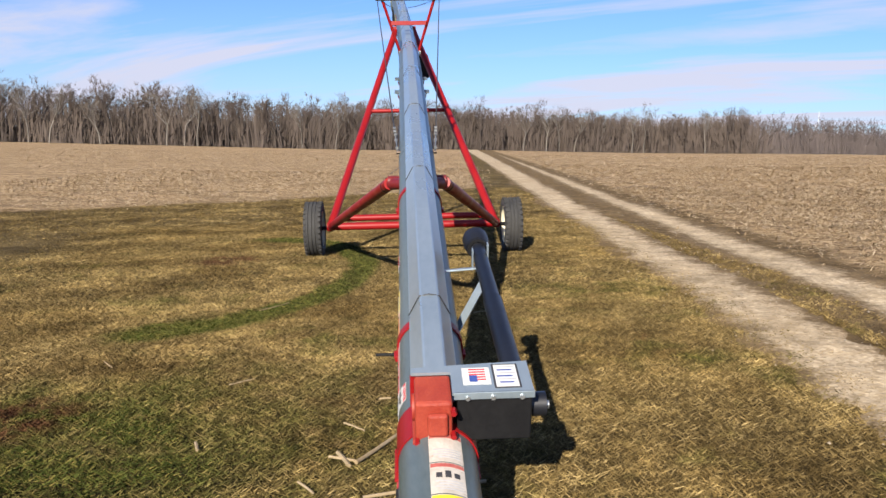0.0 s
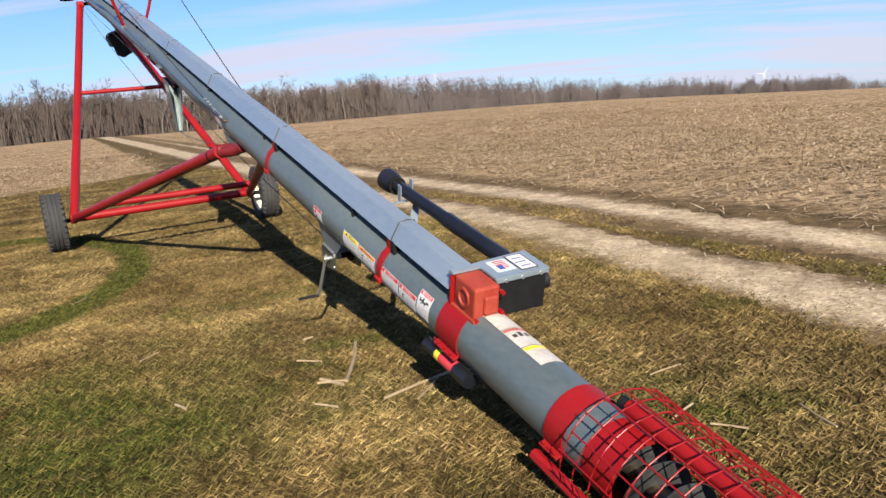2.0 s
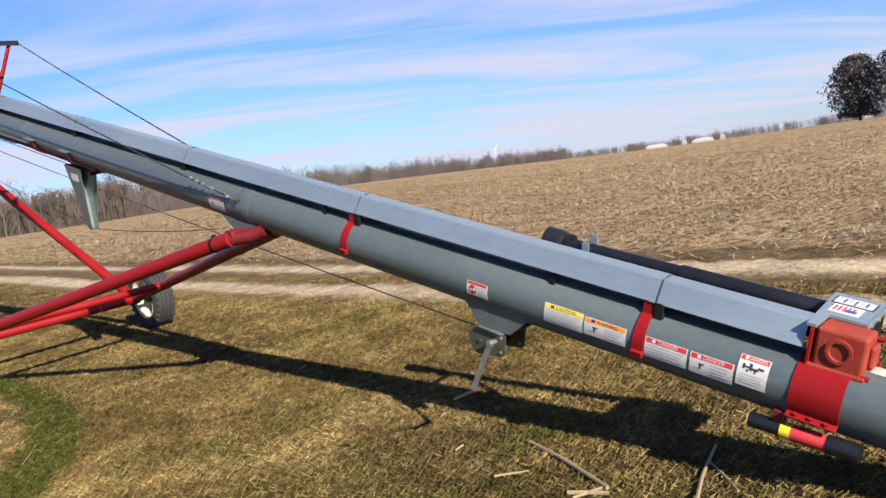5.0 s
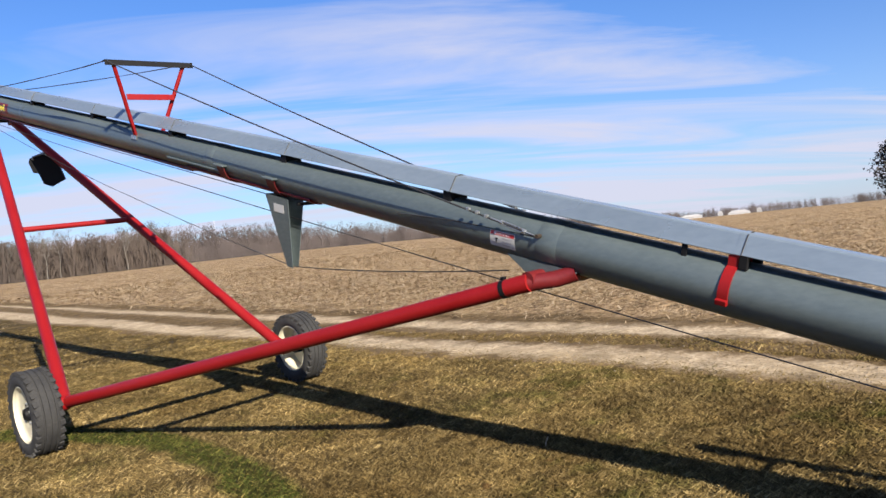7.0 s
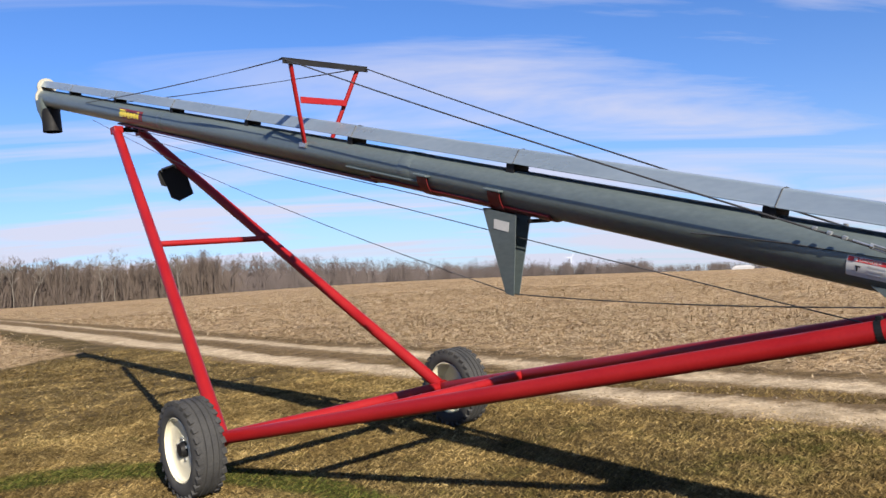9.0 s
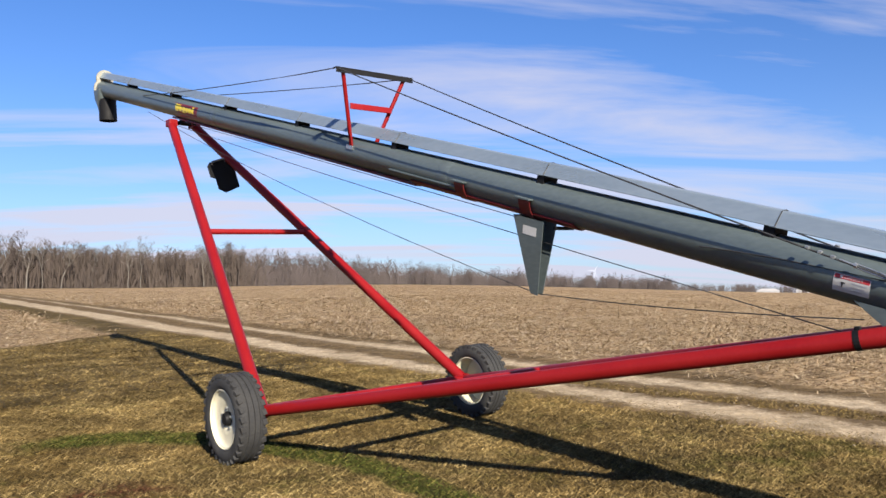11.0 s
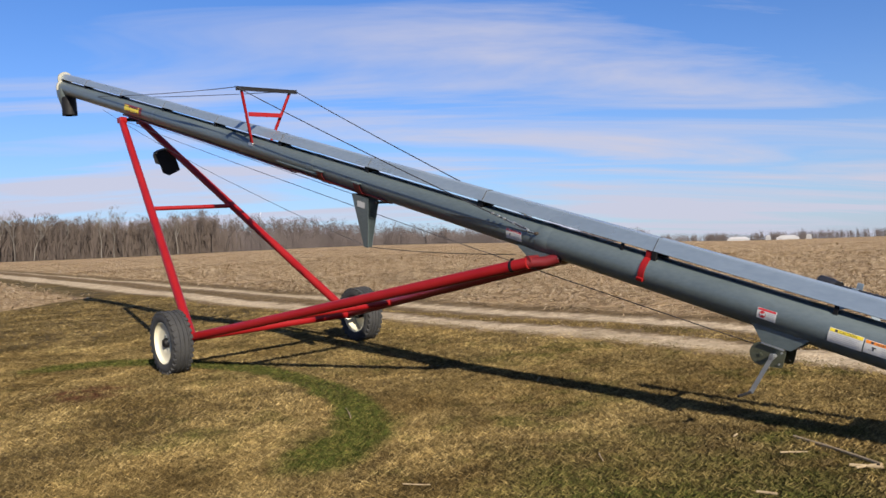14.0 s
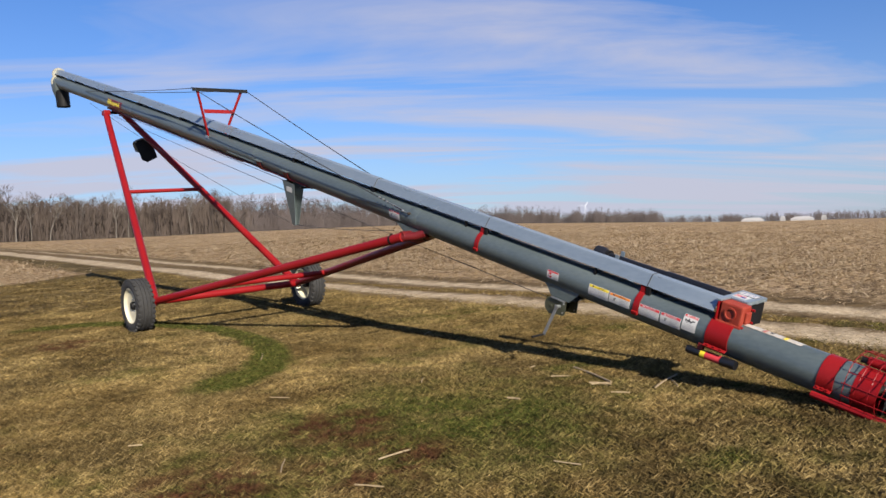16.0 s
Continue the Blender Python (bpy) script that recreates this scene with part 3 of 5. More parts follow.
tagged(new("corn_litter", fast_mesh("corn_litter", v, f, M_LITTER)), "pale dry corn leaves and chopped stalks strewn over stubble", "crop residue", kind="stuff")


# ---- the auger ----
ALPHA = math.radians(15.58)
A = Matrix.Translation((0, 6.405, 0.551)) @ Matrix.Rotation(ALPHA, 4, "X")   # x across, y up along the tube, z square to it
R = 0.118


def ap(x, s, h):
    return A @ Vector((x, s, h))


auger = root("grain_auger", (0, 12.96, 0), "long galvanised grain auger on a red two-wheeled tower undercarriage", "grain auger")
AY = A @ Matrix.Rotation(-math.pi / 2, 4, "X")     # local z runs up along the tube; local y is down


def along(s):
    return A @ Matrix.Translation((0, s, 0)) @ Matrix.Rotation(-math.pi / 2, 4, "X")


def shell(s0, s1, phi0, phi1, r, t, seg=18, steps=1):
    """A curved plate on the tube; phi in degrees from the top towards the -x side."""
    bm = bmesh.new()
    grid = {}
    for k in range(steps + 1):
        s = s0 + (s1 - s0) * k / steps
        for i in range(seg + 1):
            p = radians(phi0 + (phi1 - phi0) * i / seg)
            for q, rr in enumerate((r, r + t)):
                grid[k, i, q] = bm.verts.new(ap(-rr * math.sin(p), s, rr * math.cos(p)))
    for k in range(steps):
        for i in range(seg):
            bm.faces.new([grid[k, i, 1], grid[k, i + 1, 1], grid[k + 1, i + 1, 1], grid[k + 1, i, 1]])
            bm.faces.new([grid[k, i, 0], grid[k + 1, i, 0], grid[k + 1, i + 1, 0], grid[k, i + 1, 0]])
    for k in range(steps):
        for i in (0, seg):
            bm.faces.new([grid[k, i, 0], grid[k + 1, i, 0], grid[k + 1, i, 1], grid[k, i, 1]])
    for i in range(seg):
        for k in (0, steps):
            bm.faces.new([grid[k, i, 0], grid[k, i, 1], grid[k, i + 1, 1], grid[k, i + 1, 0]])
    return bm


# tube in its bolted lengths
JOINTS = (-1.542, 2.42, 5.60, 9.6, 13.63)
for a, b in zip(JOINTS, JOINTS[1:]):
    bm = bmesh.new()
    n = max(2, int((b - a) / 0.25))
    run = [(R, a + (b - 0.002 - a) * k / n) for k in range(n + 1)]
    lathe(bm, along(0), [(R - 0.004, a)] + run + [(R - 0.004, b - 0.002)], 40, closed=True)
    part("tube_section", bm, M_GALV, auger, smooth=True)
for s in JOINTS[1:-1]:
    bm = bmesh.new()
    lathe(bm, along(0), [(R + 0.0005, s - 0.06), (R + 0.0025, s - 0.052), (R + 0.0025, s + 0.052), (R + 0.0005, s + 0.06)], 40)
    part("joint_collar", bm, M_GALV, auger, smooth=True)

# red intake sleeve, screw and cage
def ip(x, s, h):
    return ap(x, -1.25 + 0.91 * (s + 1.2), h)


bm = bmesh.new()
lathe(bm, along(-0.040), [(R - 0.006, -1.615), (R + 0.003, -1.615), (R + 0.003, -1.484), (R - 0.006, -1.484)], 40, closed=True)
part("intake_sleeve", bm, M_RED, auger, "red painted intake end of the tube", smooth=True)
bm = bmesh.new()
rod(bm, ip(0, -1.55, 0), ip(0, -2.10, 0), 0.026, seg=16)
screw = part("screw_shaft", bm, M_STEEL, auger, smooth=True)
bm = bmesh.new()
prev = None
for i in range(0, 121):
    a = i / 24 * 2 * math.pi
    s = -1.50 - 0.55 * i / 120
    q = [bm.verts.new(ip(r * math.sin(a), s + o, r * math.cos(a))) for r, o in ((0.024, -0.003), (0.104, -0.003), (0.104, 0.003), (0.024, 0.003))]
    if prev:
        for j in range(4):
            bm.faces.new((prev[j], prev[(j + 1) % 4], q[(j + 1) % 4], q[j]))
    prev = q
# flight takes the dark cable steel to carry the shade inside the cage
part("flighting", bm, M_CABLE, screw, "worn spiral flight, darkened for the shade inside its cage", smooth=True)

bm = bmesh.new()
for sx in (-1, 1):
    pipe(bm, [ip(sx * 0.155, s, -0.085) for s in (-1.30, -1.7, -2.13)], 0.021, 8)
cage = part("cage_skid", bm, M_RED, auger, "red steel runners under the intake cage")
CR = 0.185
for k in range(10):
    s = -1.475 - 0.072 * k
    bm = bmesh.new()
    pipe(bm, [ip(0.03 - 1.16 * CR * math.sin(radians(p)), s + 0.004 * math.sin(k * 3 + p * 0.05), 1.06 * CR * math.cos(radians(p))) for p in range(-142, 143, 12)], 0.0027, 6)
    part("cage_hoop", bm, M_RED, cage)
for k, p in enumerate(range(-134, 135, 19)):
    bm = bmesh.new()
    pipe(bm, [ip(0.03 - 1.16 * (CR + 0.005) * math.sin(radians(p)), s, 1.06 * (CR + 0.005) * math.cos(radians(p))) for s in (-1.475 + 0.012 * (k % 2), -1.8, -2.122 - 0.02 * (k % 2))], 0.0027, 6)
    part("cage_wire", bm, M_RED, cage)
# towing tongue over the cage with its end bearing arm
bm = bmesh.new()
pipe(bm, [ip(0.045, -1.50, 0.148), ip(0.045, -2.08, 0.147), ip(0.04, -2.5, 0.145), ip(0.03, -3.1, 0.138)], 0.027, 14)
tongue = part("tow_tongue", bm, M_RED, auger, smooth=True)
bm = bmesh.new()
rod(bm, ip(0.045, -1.46, 0.146), ip(0.045, -1.505, 0.148), 0.021, seg=12)
part("tongue_plug", bm, M_BLACK, tongue, smooth=True)
bm = bmesh.new()
pipe(bm, [ip(0.045, -2.06, 0.148), ip(0.03, -2.09, 0.08), ip(0.0, -2.10, 0.0), ip(-0.07, -2.10, -0.055), ip(-0.155, -2.11, -0.085)], 0.016, 10)
pipe(bm, [ip(0.0, -2.10, 0.0), ip(0.155, -2.11, -0.085)], 0.014, 10)
rod(bm, ip(0, -2.06, 0), ip(0, -2.13, 0), 0.042, seg=18)
part("bearing_arm", bm, M_RED, auger, smooth=True)

# clamp bands
def band(s0, s1, phi, mat, ears, name="clamp_band"):
    ob = part(name, shell(s0, s1, -phi, phi, R + 0.001, 0.005, 28), mat, auger, smooth=True)
    if ears:
        for sg in (-1, 1):
            bm = bmesh.new()
            p = radians(phi)
            m = A @ Matrix.Translation((-sg * (R + 0.004) * math.sin(p), (s0 + s1) / 2, (R + 0.004) * math.cos(p))) @ Matrix.Rotation(-sg * p, 4, "Y")
            w = (s1 - s0) / 2
            block(bm, m, (-0.004, -w, 0.0), (0.004, w, 0.026), 0.002)
            ear = part("band_ear", bm, mat, ob)
            for o in (-0.6, 0, 0.6):
                bm = bmesh.new()
                rod(bm, m @ Vector((-0.014, w * o, 0.014)), m @ Vector((0.014, w * o, 0.014)), 0.007, seg=6)
                part("band_bolt", bm, mat, ob)
    return ob


band(-1.428, -1.335, 112, M_RED, True)
saddle = band(-0.775, -0.620, 118, M_RED, True, "gearbox_saddle")
for s in (-0.085, 1.535):
    bm = shell(s - 0.022, s + 0.022, 30, 104, R + 0.002, 0.006, 14)
    strap = part("guard_strap", bm, M_RED, auger, "red guard strap curved round the tube", smooth=True)
    bm = shell(s - 0.022, s + 0.022, -104, -30, R + 0.002, 0.006, 14)
    part("guard_strap", bm, M_RED, auger, "red guard strap curved round the tube", smooth=True)
    for sx in (-1, 1):
        bm = bmesh.new()
        block(bm, A, (sx * 0.064 - 0.007, s - 0.022, 0.092), (sx * 0.064 + 0.007, s + 0.022, 0.158), 0.002)
        part("guard_bracket", bm, M_RED, strap)
        bm = bmesh.new()
        block(bm, A, (sx * 0.064 - 0.012, s - 0.060, 0.096), (sx * 0.064 + 0.012, s - 0.024, 0.156), 0.003)
        part("guard_block", bm, M_BLACK, strap)
        bm = bmesh.new()
        p = radians(106)
        m = A @ Matrix.Translation((sx * (R + 0.006) * math.sin(p), s, (R + 0.006) * math.cos(p))) @ Matrix.Rotation(sx * p, 4, "Y")
        block(bm, m, (-0.012, -0.024, -0.004), (0.012, 0.024, 0.016), 0.003)
        part("strap_end", bm, M_RED, strap)

# drive-shaft guard: folded sheet in overlapping lengths, on spacer blocks
GUARD_S = [-0.62, -0.085, 1.535, 3.136, 4.687, 6.30, 7.86, 9.42, 10.95, 12.45, 13.60]


def guard(s0, s1, lift):
    half = [(0.076, 0.153), (0.071, 0.161), (0.036, 0.229), (0.029, 0.235)]
    out = [(-x, h) for x, h in half] + [(x, h) for x, h in half[::-1]]
    inn = [(x * 0.965, h - 0.003) for x, h in out][::-1]
    bm = bmesh.new()
    prism(bm, A, [(x, h + lift) for x, h in out + inn], s0, s1, 1)
    return bm


for k, (a, b) in enumerate(zip(GUARD_S, GUARD_S[1:])):
    part("shaft_guard", guard(a - (0.03 if k else 0), b, 0.0022 * (k % 2)), M_GUARD, auger, "bent galvanised drive-shaft guard sheet")
    if k:
        bm = bmesh.new()
        m = A @ Matrix.Translation((0, a - 0.03, 0))
        for sg in (-1, 1):
            pipe(bm, [m @ Vector((sg * 0.077, 0, 0.154)), m @ Vector((sg * 0.072, 0, 0.163)), m @ Vector((sg * 0.037, 0, 0.232)), m @ Vector((0, 0, 0.2395))], 0.0028, 5)
        part("guard_seam", bm, M_CABLE, auger)
    if k > 2:
        bm = bmesh.new()
        block(bm, A, (-0.064, a - 0.032, 0.088), (0.064, a + 0.032, 0.156), 0.004)
        part("guard_spacer", bm, M_BLACK, auger, "black guard spacer block")
bm = bmesh.new()
pipe(bm, [ap(0, -0.62 + 14.2 * k / 36, 0.182) for k in range(37)], 0.018, 10)
part("drive_shaft", bm, M_BLACK, auger, smooth=True)
for s in (0.34, 1.75):
    bm = bmesh.new()
    block(bm, A, (-0.066, s - 0.012, 0.096), (-0.056, s + 0.012, 0.156), 0.002)
    part("guard_clip", bm, M_BLACK, auger)

# gearbox on the saddle
G = A @ Matrix.Translation((0, -0.028, -0.028))


def gp(x, s, h):
    return G @ Vector((x, s, h))


bm = bmesh.new()
block(bm, G, (-0.066, -0.775, 0.118), (0.044, -0.625, 0.258), 0.010)
block(bm, G, (-0.074, -0.785, 0.112), (0.054, -0.61, 0.134), 0.006)
gear = part("gearbox", bm, M_REDOLD, auger, "faded red cast gearbox", smooth=False)
bm = bmesh.new()
prism(bm, G, [(-0.078, 0.135), (0.045, 0.135), (0.045, 0.230), (0.026, 0.262), (-0.062, 0.262), (-0.078, 0.248)], -0.617, -0.610, 1)
part("gear_flange", bm, M_RED, gear)
bm = bmesh.new()
block(bm, G, (-0.030, -0.792, 0.150), (0.030, -0.772, 0.225), 0.008)
part("gear_cover", bm, M_REDOLD, gear)
bm = bmesh.new()
lathe(bm, G @ Matrix.Translation((-0.064, -0.70, 0.195)) @ Matrix.Rotation(-math.pi / 2, 4, "Y"), [(0.040, 0), (0.040, 0.010), (0.030, 0.010), (0.028, 0.003), (0.0, 0.003)], 24)
part("bearing_cap", bm, M_REDOLD, gear, smooth=True)
for x, h in ((0.046, 0.23), (0.046, 0.15), (-0.06, 0.13)):
    bm = bmesh.new()
    rod(bm, gp(x, -0.795, h), gp(x, -0.77, h), 0.009, seg=6)
    part("gear_bolt", bm, M_RED, gear)
bm = bmesh.new()
prism(bm, G, [(-0.075, -0.625), (-0.075, -0.595), (0.285, -0.572), (0.285, -0.74), (0.045, -0.74), (0.045, -0.625)], 0.256, 0.266, 2)
bm.verts.ensure_lookup_table()
cover = part("transfer_cover", bm, M_GUARD, auger, "galvanised lid of the power transfer box")
bm = bmesh.new()
block(bm, G, (0.06, -0.735, 0.092), (0.282, -0.585, 0.254), 0.006)
tbox = part("transfer_box", bm, M_BLACK, auger, "black power transfer housing")
bm = bmesh.new()
block(bm, G, (0.05, -0.742, 0.242), (0.288, -0.734, 0.266), 0.002)
part("lid_lip", bm, M_GUARD, cover)
for x in (0.09, 0.165, 0.25):
    bm = bmesh.new()
    rod(bm, gp(x, -0.747, 0.248), gp(x, -0.735, 0.248), 0.0075, seg=8)
    part("lid_bolt", bm, M_ZINC, cover)
bm = bmesh.new()
rod(bm, gp(0.275, -0.66, 0.165), gp(0.335, -0.66, 0.165), 0.038, seg=18)
part("shaft_collar", bm, M_PLAST, tbox, smooth=True)
bm = bmesh.new()
rod(bm, gp(0.325, -0.665, 0.165), gp(0.345, -0.665, 0.165), 0.013, seg=12)
part("shaft_stub", bm, M_ZINC, tbox, smooth=True)
# lid labels: a striped flag and a framed white plate of fine print
flag = bmesh.new()
block(flag, G, (0.080, -0.700, 0.2665), (0.164, -0.607, 0.2675))
flag = part("flag_decal", flag, M_WHITE, cover, "small striped flag sticker")
for k in range(5):
    bm = bmesh.new()
    block(bm, G, (0.100, -0.622 - 0.014 * k, 0.2676), (0.150, -0.615 - 0.014 * k, 0.2682))
    part("flag_stripe", bm, M_DRED, cover)
bm = bmesh.new()
block(bm, G, (0.100, -0.686, 0.2678), (0.124, -0.652, 0.2686))
part("flag_canton", bm, M_BLUE, cover)
bm = bmesh.new()
block(bm, G, (0.172, -0.722, 0.2665), (0.252, -0.590, 0.2674))
part("print_frame", bm, M_INK, cover)
bm = bmesh.new()
block(bm, G, (0.178, -0.716, 0.2675), (0.246, -0.596, 0.2682))
part("print_plate", bm, M_WHITE, cover, "white plate of unreadable fine print")
for k in range(6):
    bm = bmesh.new()
    block(bm, G, (0.184 + 0.003 * (k % 3), -0.612 - 0.017 * k, 0.2683), (0.240 - 0.008 * (k % 2), -0.605 - 0.017 * k, 0.2688))
    part("print_bar", bm, M_BLUE if k % 2 else M_GREY, cover)

# power take-off shaft with its end bell, on two straps
PTO0, PTO1 = ap(0.252, -0.60, 0.172), ap(0.232, 0.50, 0.172)
bm = bmesh.new()
rod(bm, PTO0, PTO0.lerp(PTO1, 0.5), 0.036, seg=20)
rod(bm, PTO0.lerp(PTO1, 0.495), PTO1, 0.031, seg=20)
pto = part("pto_shaft", bm, M_PLAST, auger, "black plastic shielded power take-off shaft", smooth=True)
bm = bmesh.new()
q = (PTO1 - PTO0).normalized()
lathe(bm, Matrix.LocRotScale(PTO1 - q * 0.03, q.to_track_quat("Z", "Y"), None), [(0.036, -0.02), (0.045, 0.0), (0.056, 0.035), (0.058, 0.10), (0.052, 0.105), (0.048, 0.06), (0.02, 0.05)], 24)
part("shaft_bell", bm, M_PLAST, pto, smooth=True)
bm = bmesh.new()
rod(bm, PTO1 - q * 0.05, PTO1 - q * 0.02, 0.047, seg=20)
part("bell_ring", bm, M_BLACK, pto, smooth=True)
for k, (a, b) in enumerate((((0.05, 0.36, 0.112), (0.272, 0.36, 0.126)), ((0.10, 0.08, -0.05), (0.26, 0.29, 0.13)))):
    bm = bmesh.new()
    pa, pb = ap(*a), ap(*b)
    d = pb - pa
    m = Matrix.LocRotScale(pa, d.to_track_quat("X", "Z"), None)
    block(bm, m, (0, -0.020, -0.003), (d.length, 0.020, 0.003), 0.001)
    if not k:
        block(bm, A, (0.262, 0.345, 0.125), (0.268, 0.38, 0.235), 0.002)
        block(bm, A, (0.198, 0.345, 0.125), (0.204, 0.38, 0.212), 0.002)
    part("shaft_support", bm, M_GUARD, auger)


# ---- decals on the tube ----
def text_on_tube(body, s_mid, phi_mid, size, mat, parent, r):
    """Letters wrapped on the tube, read from the -x side."""
    cu = bpy.data.curves.new("lettering", "FONT")
    cu.body, cu.size, cu.align_x, cu.align_y = body, size, "CENTER", "CENTER"
    tmp = bpy.data.objects.new("lettering", cu)
    scene.collection.objects.link(tmp)
    me = bpy.data.meshes.new_from_object(tmp.evaluated_get(bpy.context.evaluated_depsgraph_get()))
    bpy.data.objects.remove(tmp)
    bpy.data.curves.remove(cu)
    for v in me.vertices:
        p = radians(phi_mid) - v.co.y / r
        w = ap(-r * math.sin(p), s_mid - v.co.x, r * math.cos(p))
        v.co = w
    me.materials.append(mat)
    ob = new("lettering", me)
    ob.parent = parent
    ob.matrix_parent_inverse = world_of(parent).inverted()
    return ob


def decal(s_hi, s_lo, p0, p1, head, words="", bars=4, pict=False, text_mat=None, label="", head_share=0.25):
    """A printed sticker: white sheet, coloured heading, bars for what cannot be read."""
    r = R + 0.0012
    base = part("decal", shell(s_lo, s_hi, p0, p1, r, 0.0008, 8), M_WHITE, auger, label, smooth=True)
    rt = r + 0.0010
    hp = p0 + (p1 - p0) * head_share
    w = s_hi - s_lo
    if head:
        part("decal_heading", shell(s_lo + 0.004, s_hi - 0.004, p0 + 1, hp, rt, 0.0006, 4), head, base, smooth=True)
    if words:
        size = r * radians(hp - p0) * 1.02
        text_on_tube(words, (s_lo + s_hi) / 2 - w * 0.05, (p0 + hp) / 2 + 0.6, size, text_mat or M_WHITE, base, rt + 0.0012)
        part("alert_mark", shell(s_hi - w * 0.25, s_hi - w * 0.17, p0 + (hp - p0) * 0.25, p0 + (hp - p0) * 0.85, rt + 0.0008, 0.0005, 2), text_mat or M_WHITE, base)
    start = hp + 2
    if pict:
        q = start + (p1 - start) * 0.18
        part("decal_picture", shell(s_lo + w * 0.66, s_hi - w * 0.22, q, q + (p1 - start) * 0.10, rt, 0.0006, 3), M_INK, base)
        part("decal_picture", shell(s_lo + w * 0.72, s_lo + w * 0.76, q, q + (p1 - start) * 0.40, rt, 0.0006, 3), M_INK, base)
        part("decal_picture", shell(s_lo + w * 0.76, s_hi - w * 0.14, q + (p1 - start) * 0.34, q + (p1 - start) * 0.40, rt, 0.0006, 3), M_GREY, base)
    n = bars
    for k in range(n):
        q = start + (p1 - start - 3) * (k + 0.2) / n
        left = 0.46 if pict else 0.06
        part("decal_print", shell(s_lo + w * (0.08 + 0.05 * (k % 3)), s_hi - w * (left if not pict else 0.50), q, q + (p1 - start) / n * 0.35, rt, 0.0005, 2), M_GREY, base)
    return base


decal(0.735, 0.622, 77, 107, None, bars=0, label="white sticker with a red stop sign")
stop = [o for o in auger.children if o.name.startswith("decal")][-1]
bm = bmesh.new()
ring = []
for k in range(8):
    a = radians(22.5 + 45 * k)
    p = radians(94) + 0.0215 * math.sin(a) / R
    ring.append(bm.verts.new(ap(-(R + 0.0026) * math.sin(p), 0.702 + 0.0215 * math.cos(a), (R + 0.0026) * math.cos(p))))
bm.faces.new(ring)
bmesh.ops.solidify(bm, geom=bm.faces[:], thickness=0.0006)
part("stop_disc", bm, M_DRED, stop)
part("stop_bar", shell(0.687, 0.717, 92.2, 95.8, R + 0.0034, 0.0005, 2), M_WHITE, stop)
part("decal_heading", shell(0.626, 0.731, 77.5, 83, R + 0.0022, 0.0006, 3), M_DRED, stop)
for k in range(4):
    part("decal_print", shell(0.630, 0.674 - 0.006 * (k % 2), 86 + 5 * k, 88 + 5 * k, R + 0.0022, 0.0005, 2), M_GREY, stop)
decal(0.331, 0.152, 70, 108, M_YEL, "CAUTION", 5, text_mat=M_INK, label="white sticker headed in yellow")
decal(0.145, -0.033, 72, 106, M_ORG, "WARNING", 4, True, text_mat=M_INK, label="white sticker headed in orange")
decal(-0.110, -0.272, 72, 108, M_DRED, "DANGER", 4, label="white sticker headed in red")
decal(-0.283, -0.437, 72, 108, M_DRED, "DANGER", 4, True, label="white sticker headed in red")
tall = decal(-0.447, -0.547, 50, 101, M_DRED, "DANGER", 0, False, label="tall white sticker with a pictogram", head_share=0.16)
for a, b, p, q in ((-0.462, -0.470, 64, 72), (-0.470, -0.486, 67, 70), (-0.484, -0.494, 62, 73), (-0.494, -0.514, 68, 72), (-0.512, -0.532, 65, 69), (-0.476, -0.482, 72, 76), (-0.502, -0.508, 72, 76)):
    part("decal_picture", shell(b, a, p, q, R + 0.0022, 0.0006, 2), M_INK, tall)
for k in range(4):
    part("decal_print", shell(-0.535 + 0.005 * (k % 2), -0.460, 80 + 4.5 * k, 81.6 + 4.5 * k, R + 0.0022, 0.0005, 2), M_GREY, tall)
decal(2.765, 2.605, 80, 119, M_DRED, "DANGER", 3, True, label="white sticker with a falling figure pictogram")
# three stickers lie along the top, read from the intake end
for k, (a, b, head) in enumerate(((-0.795, -0.925, M_PINK), (-0.93, -1.055, None), (-1.06, -1.175, M_YEL))):
    base = part("decal", shell(b, a, -34, 14, R + 0.0012, 0.0008, 8), M_FADED, auger, "sun-faded white safety sticker", smooth=True)
    if head:
        part("decal_heading", shell(a - 0.022, a - 0.003, -33, 13, R + 0.0022, 0.0006, 6), head, base, smooth=True)
    if k == 1:
        for o in (0, 1, 2):
            part("decal_picture", shell(a - 0.062, a - 0.042 + 0.008 * (o % 2), -26 + 12 * o, -18 + 12 * o, R + 0.0022, 0.0006, 2), M_INK, base)
        part("decal_heading", shell(a - 0.018, a - 0.003, -33, 13, R + 0.0022, 0.0006, 6), M_PINK, base, smooth=True)
    for o in range(4):
        part("decal_print", shell(a - 0.078 - 0.011 * o, a - 0.073 - 0.011 * o, -30, 8 - 6 * (o % 2), R + 0.0022, 0.0005, 4), M_GREY, base)
# maker's plate high on the tube: dark red ground with a yellow script shape
sign = part("maker_decal", shell(10.02, 10.70, 60, 114, R + 0.0012, 0.0008, 8), M_DKRED, auger, "dark red maker's sticker with yellow script", smooth=True)
for k, (a, b, p, q) in enumerate(((10.58, 10.51, 69, 102), (10.49, 10.43, 77, 99), (10.41, 10.36, 77, 105), (10.34, 10.30, 78, 99), (10.28, 10.23, 77, 99), (10.21, 10.17, 69, 99), (10.56, 10.46, 69, 78), (10.58, 10.17, 85, 92))):
    part("script_shape", shell(10.36 + 1.3 * (b - 10.36), 10.36 + 1.3 * (a - 10.36), p - 3, q + 3, R + 0.0022, 0.0008, 4), M_YEL, sign)

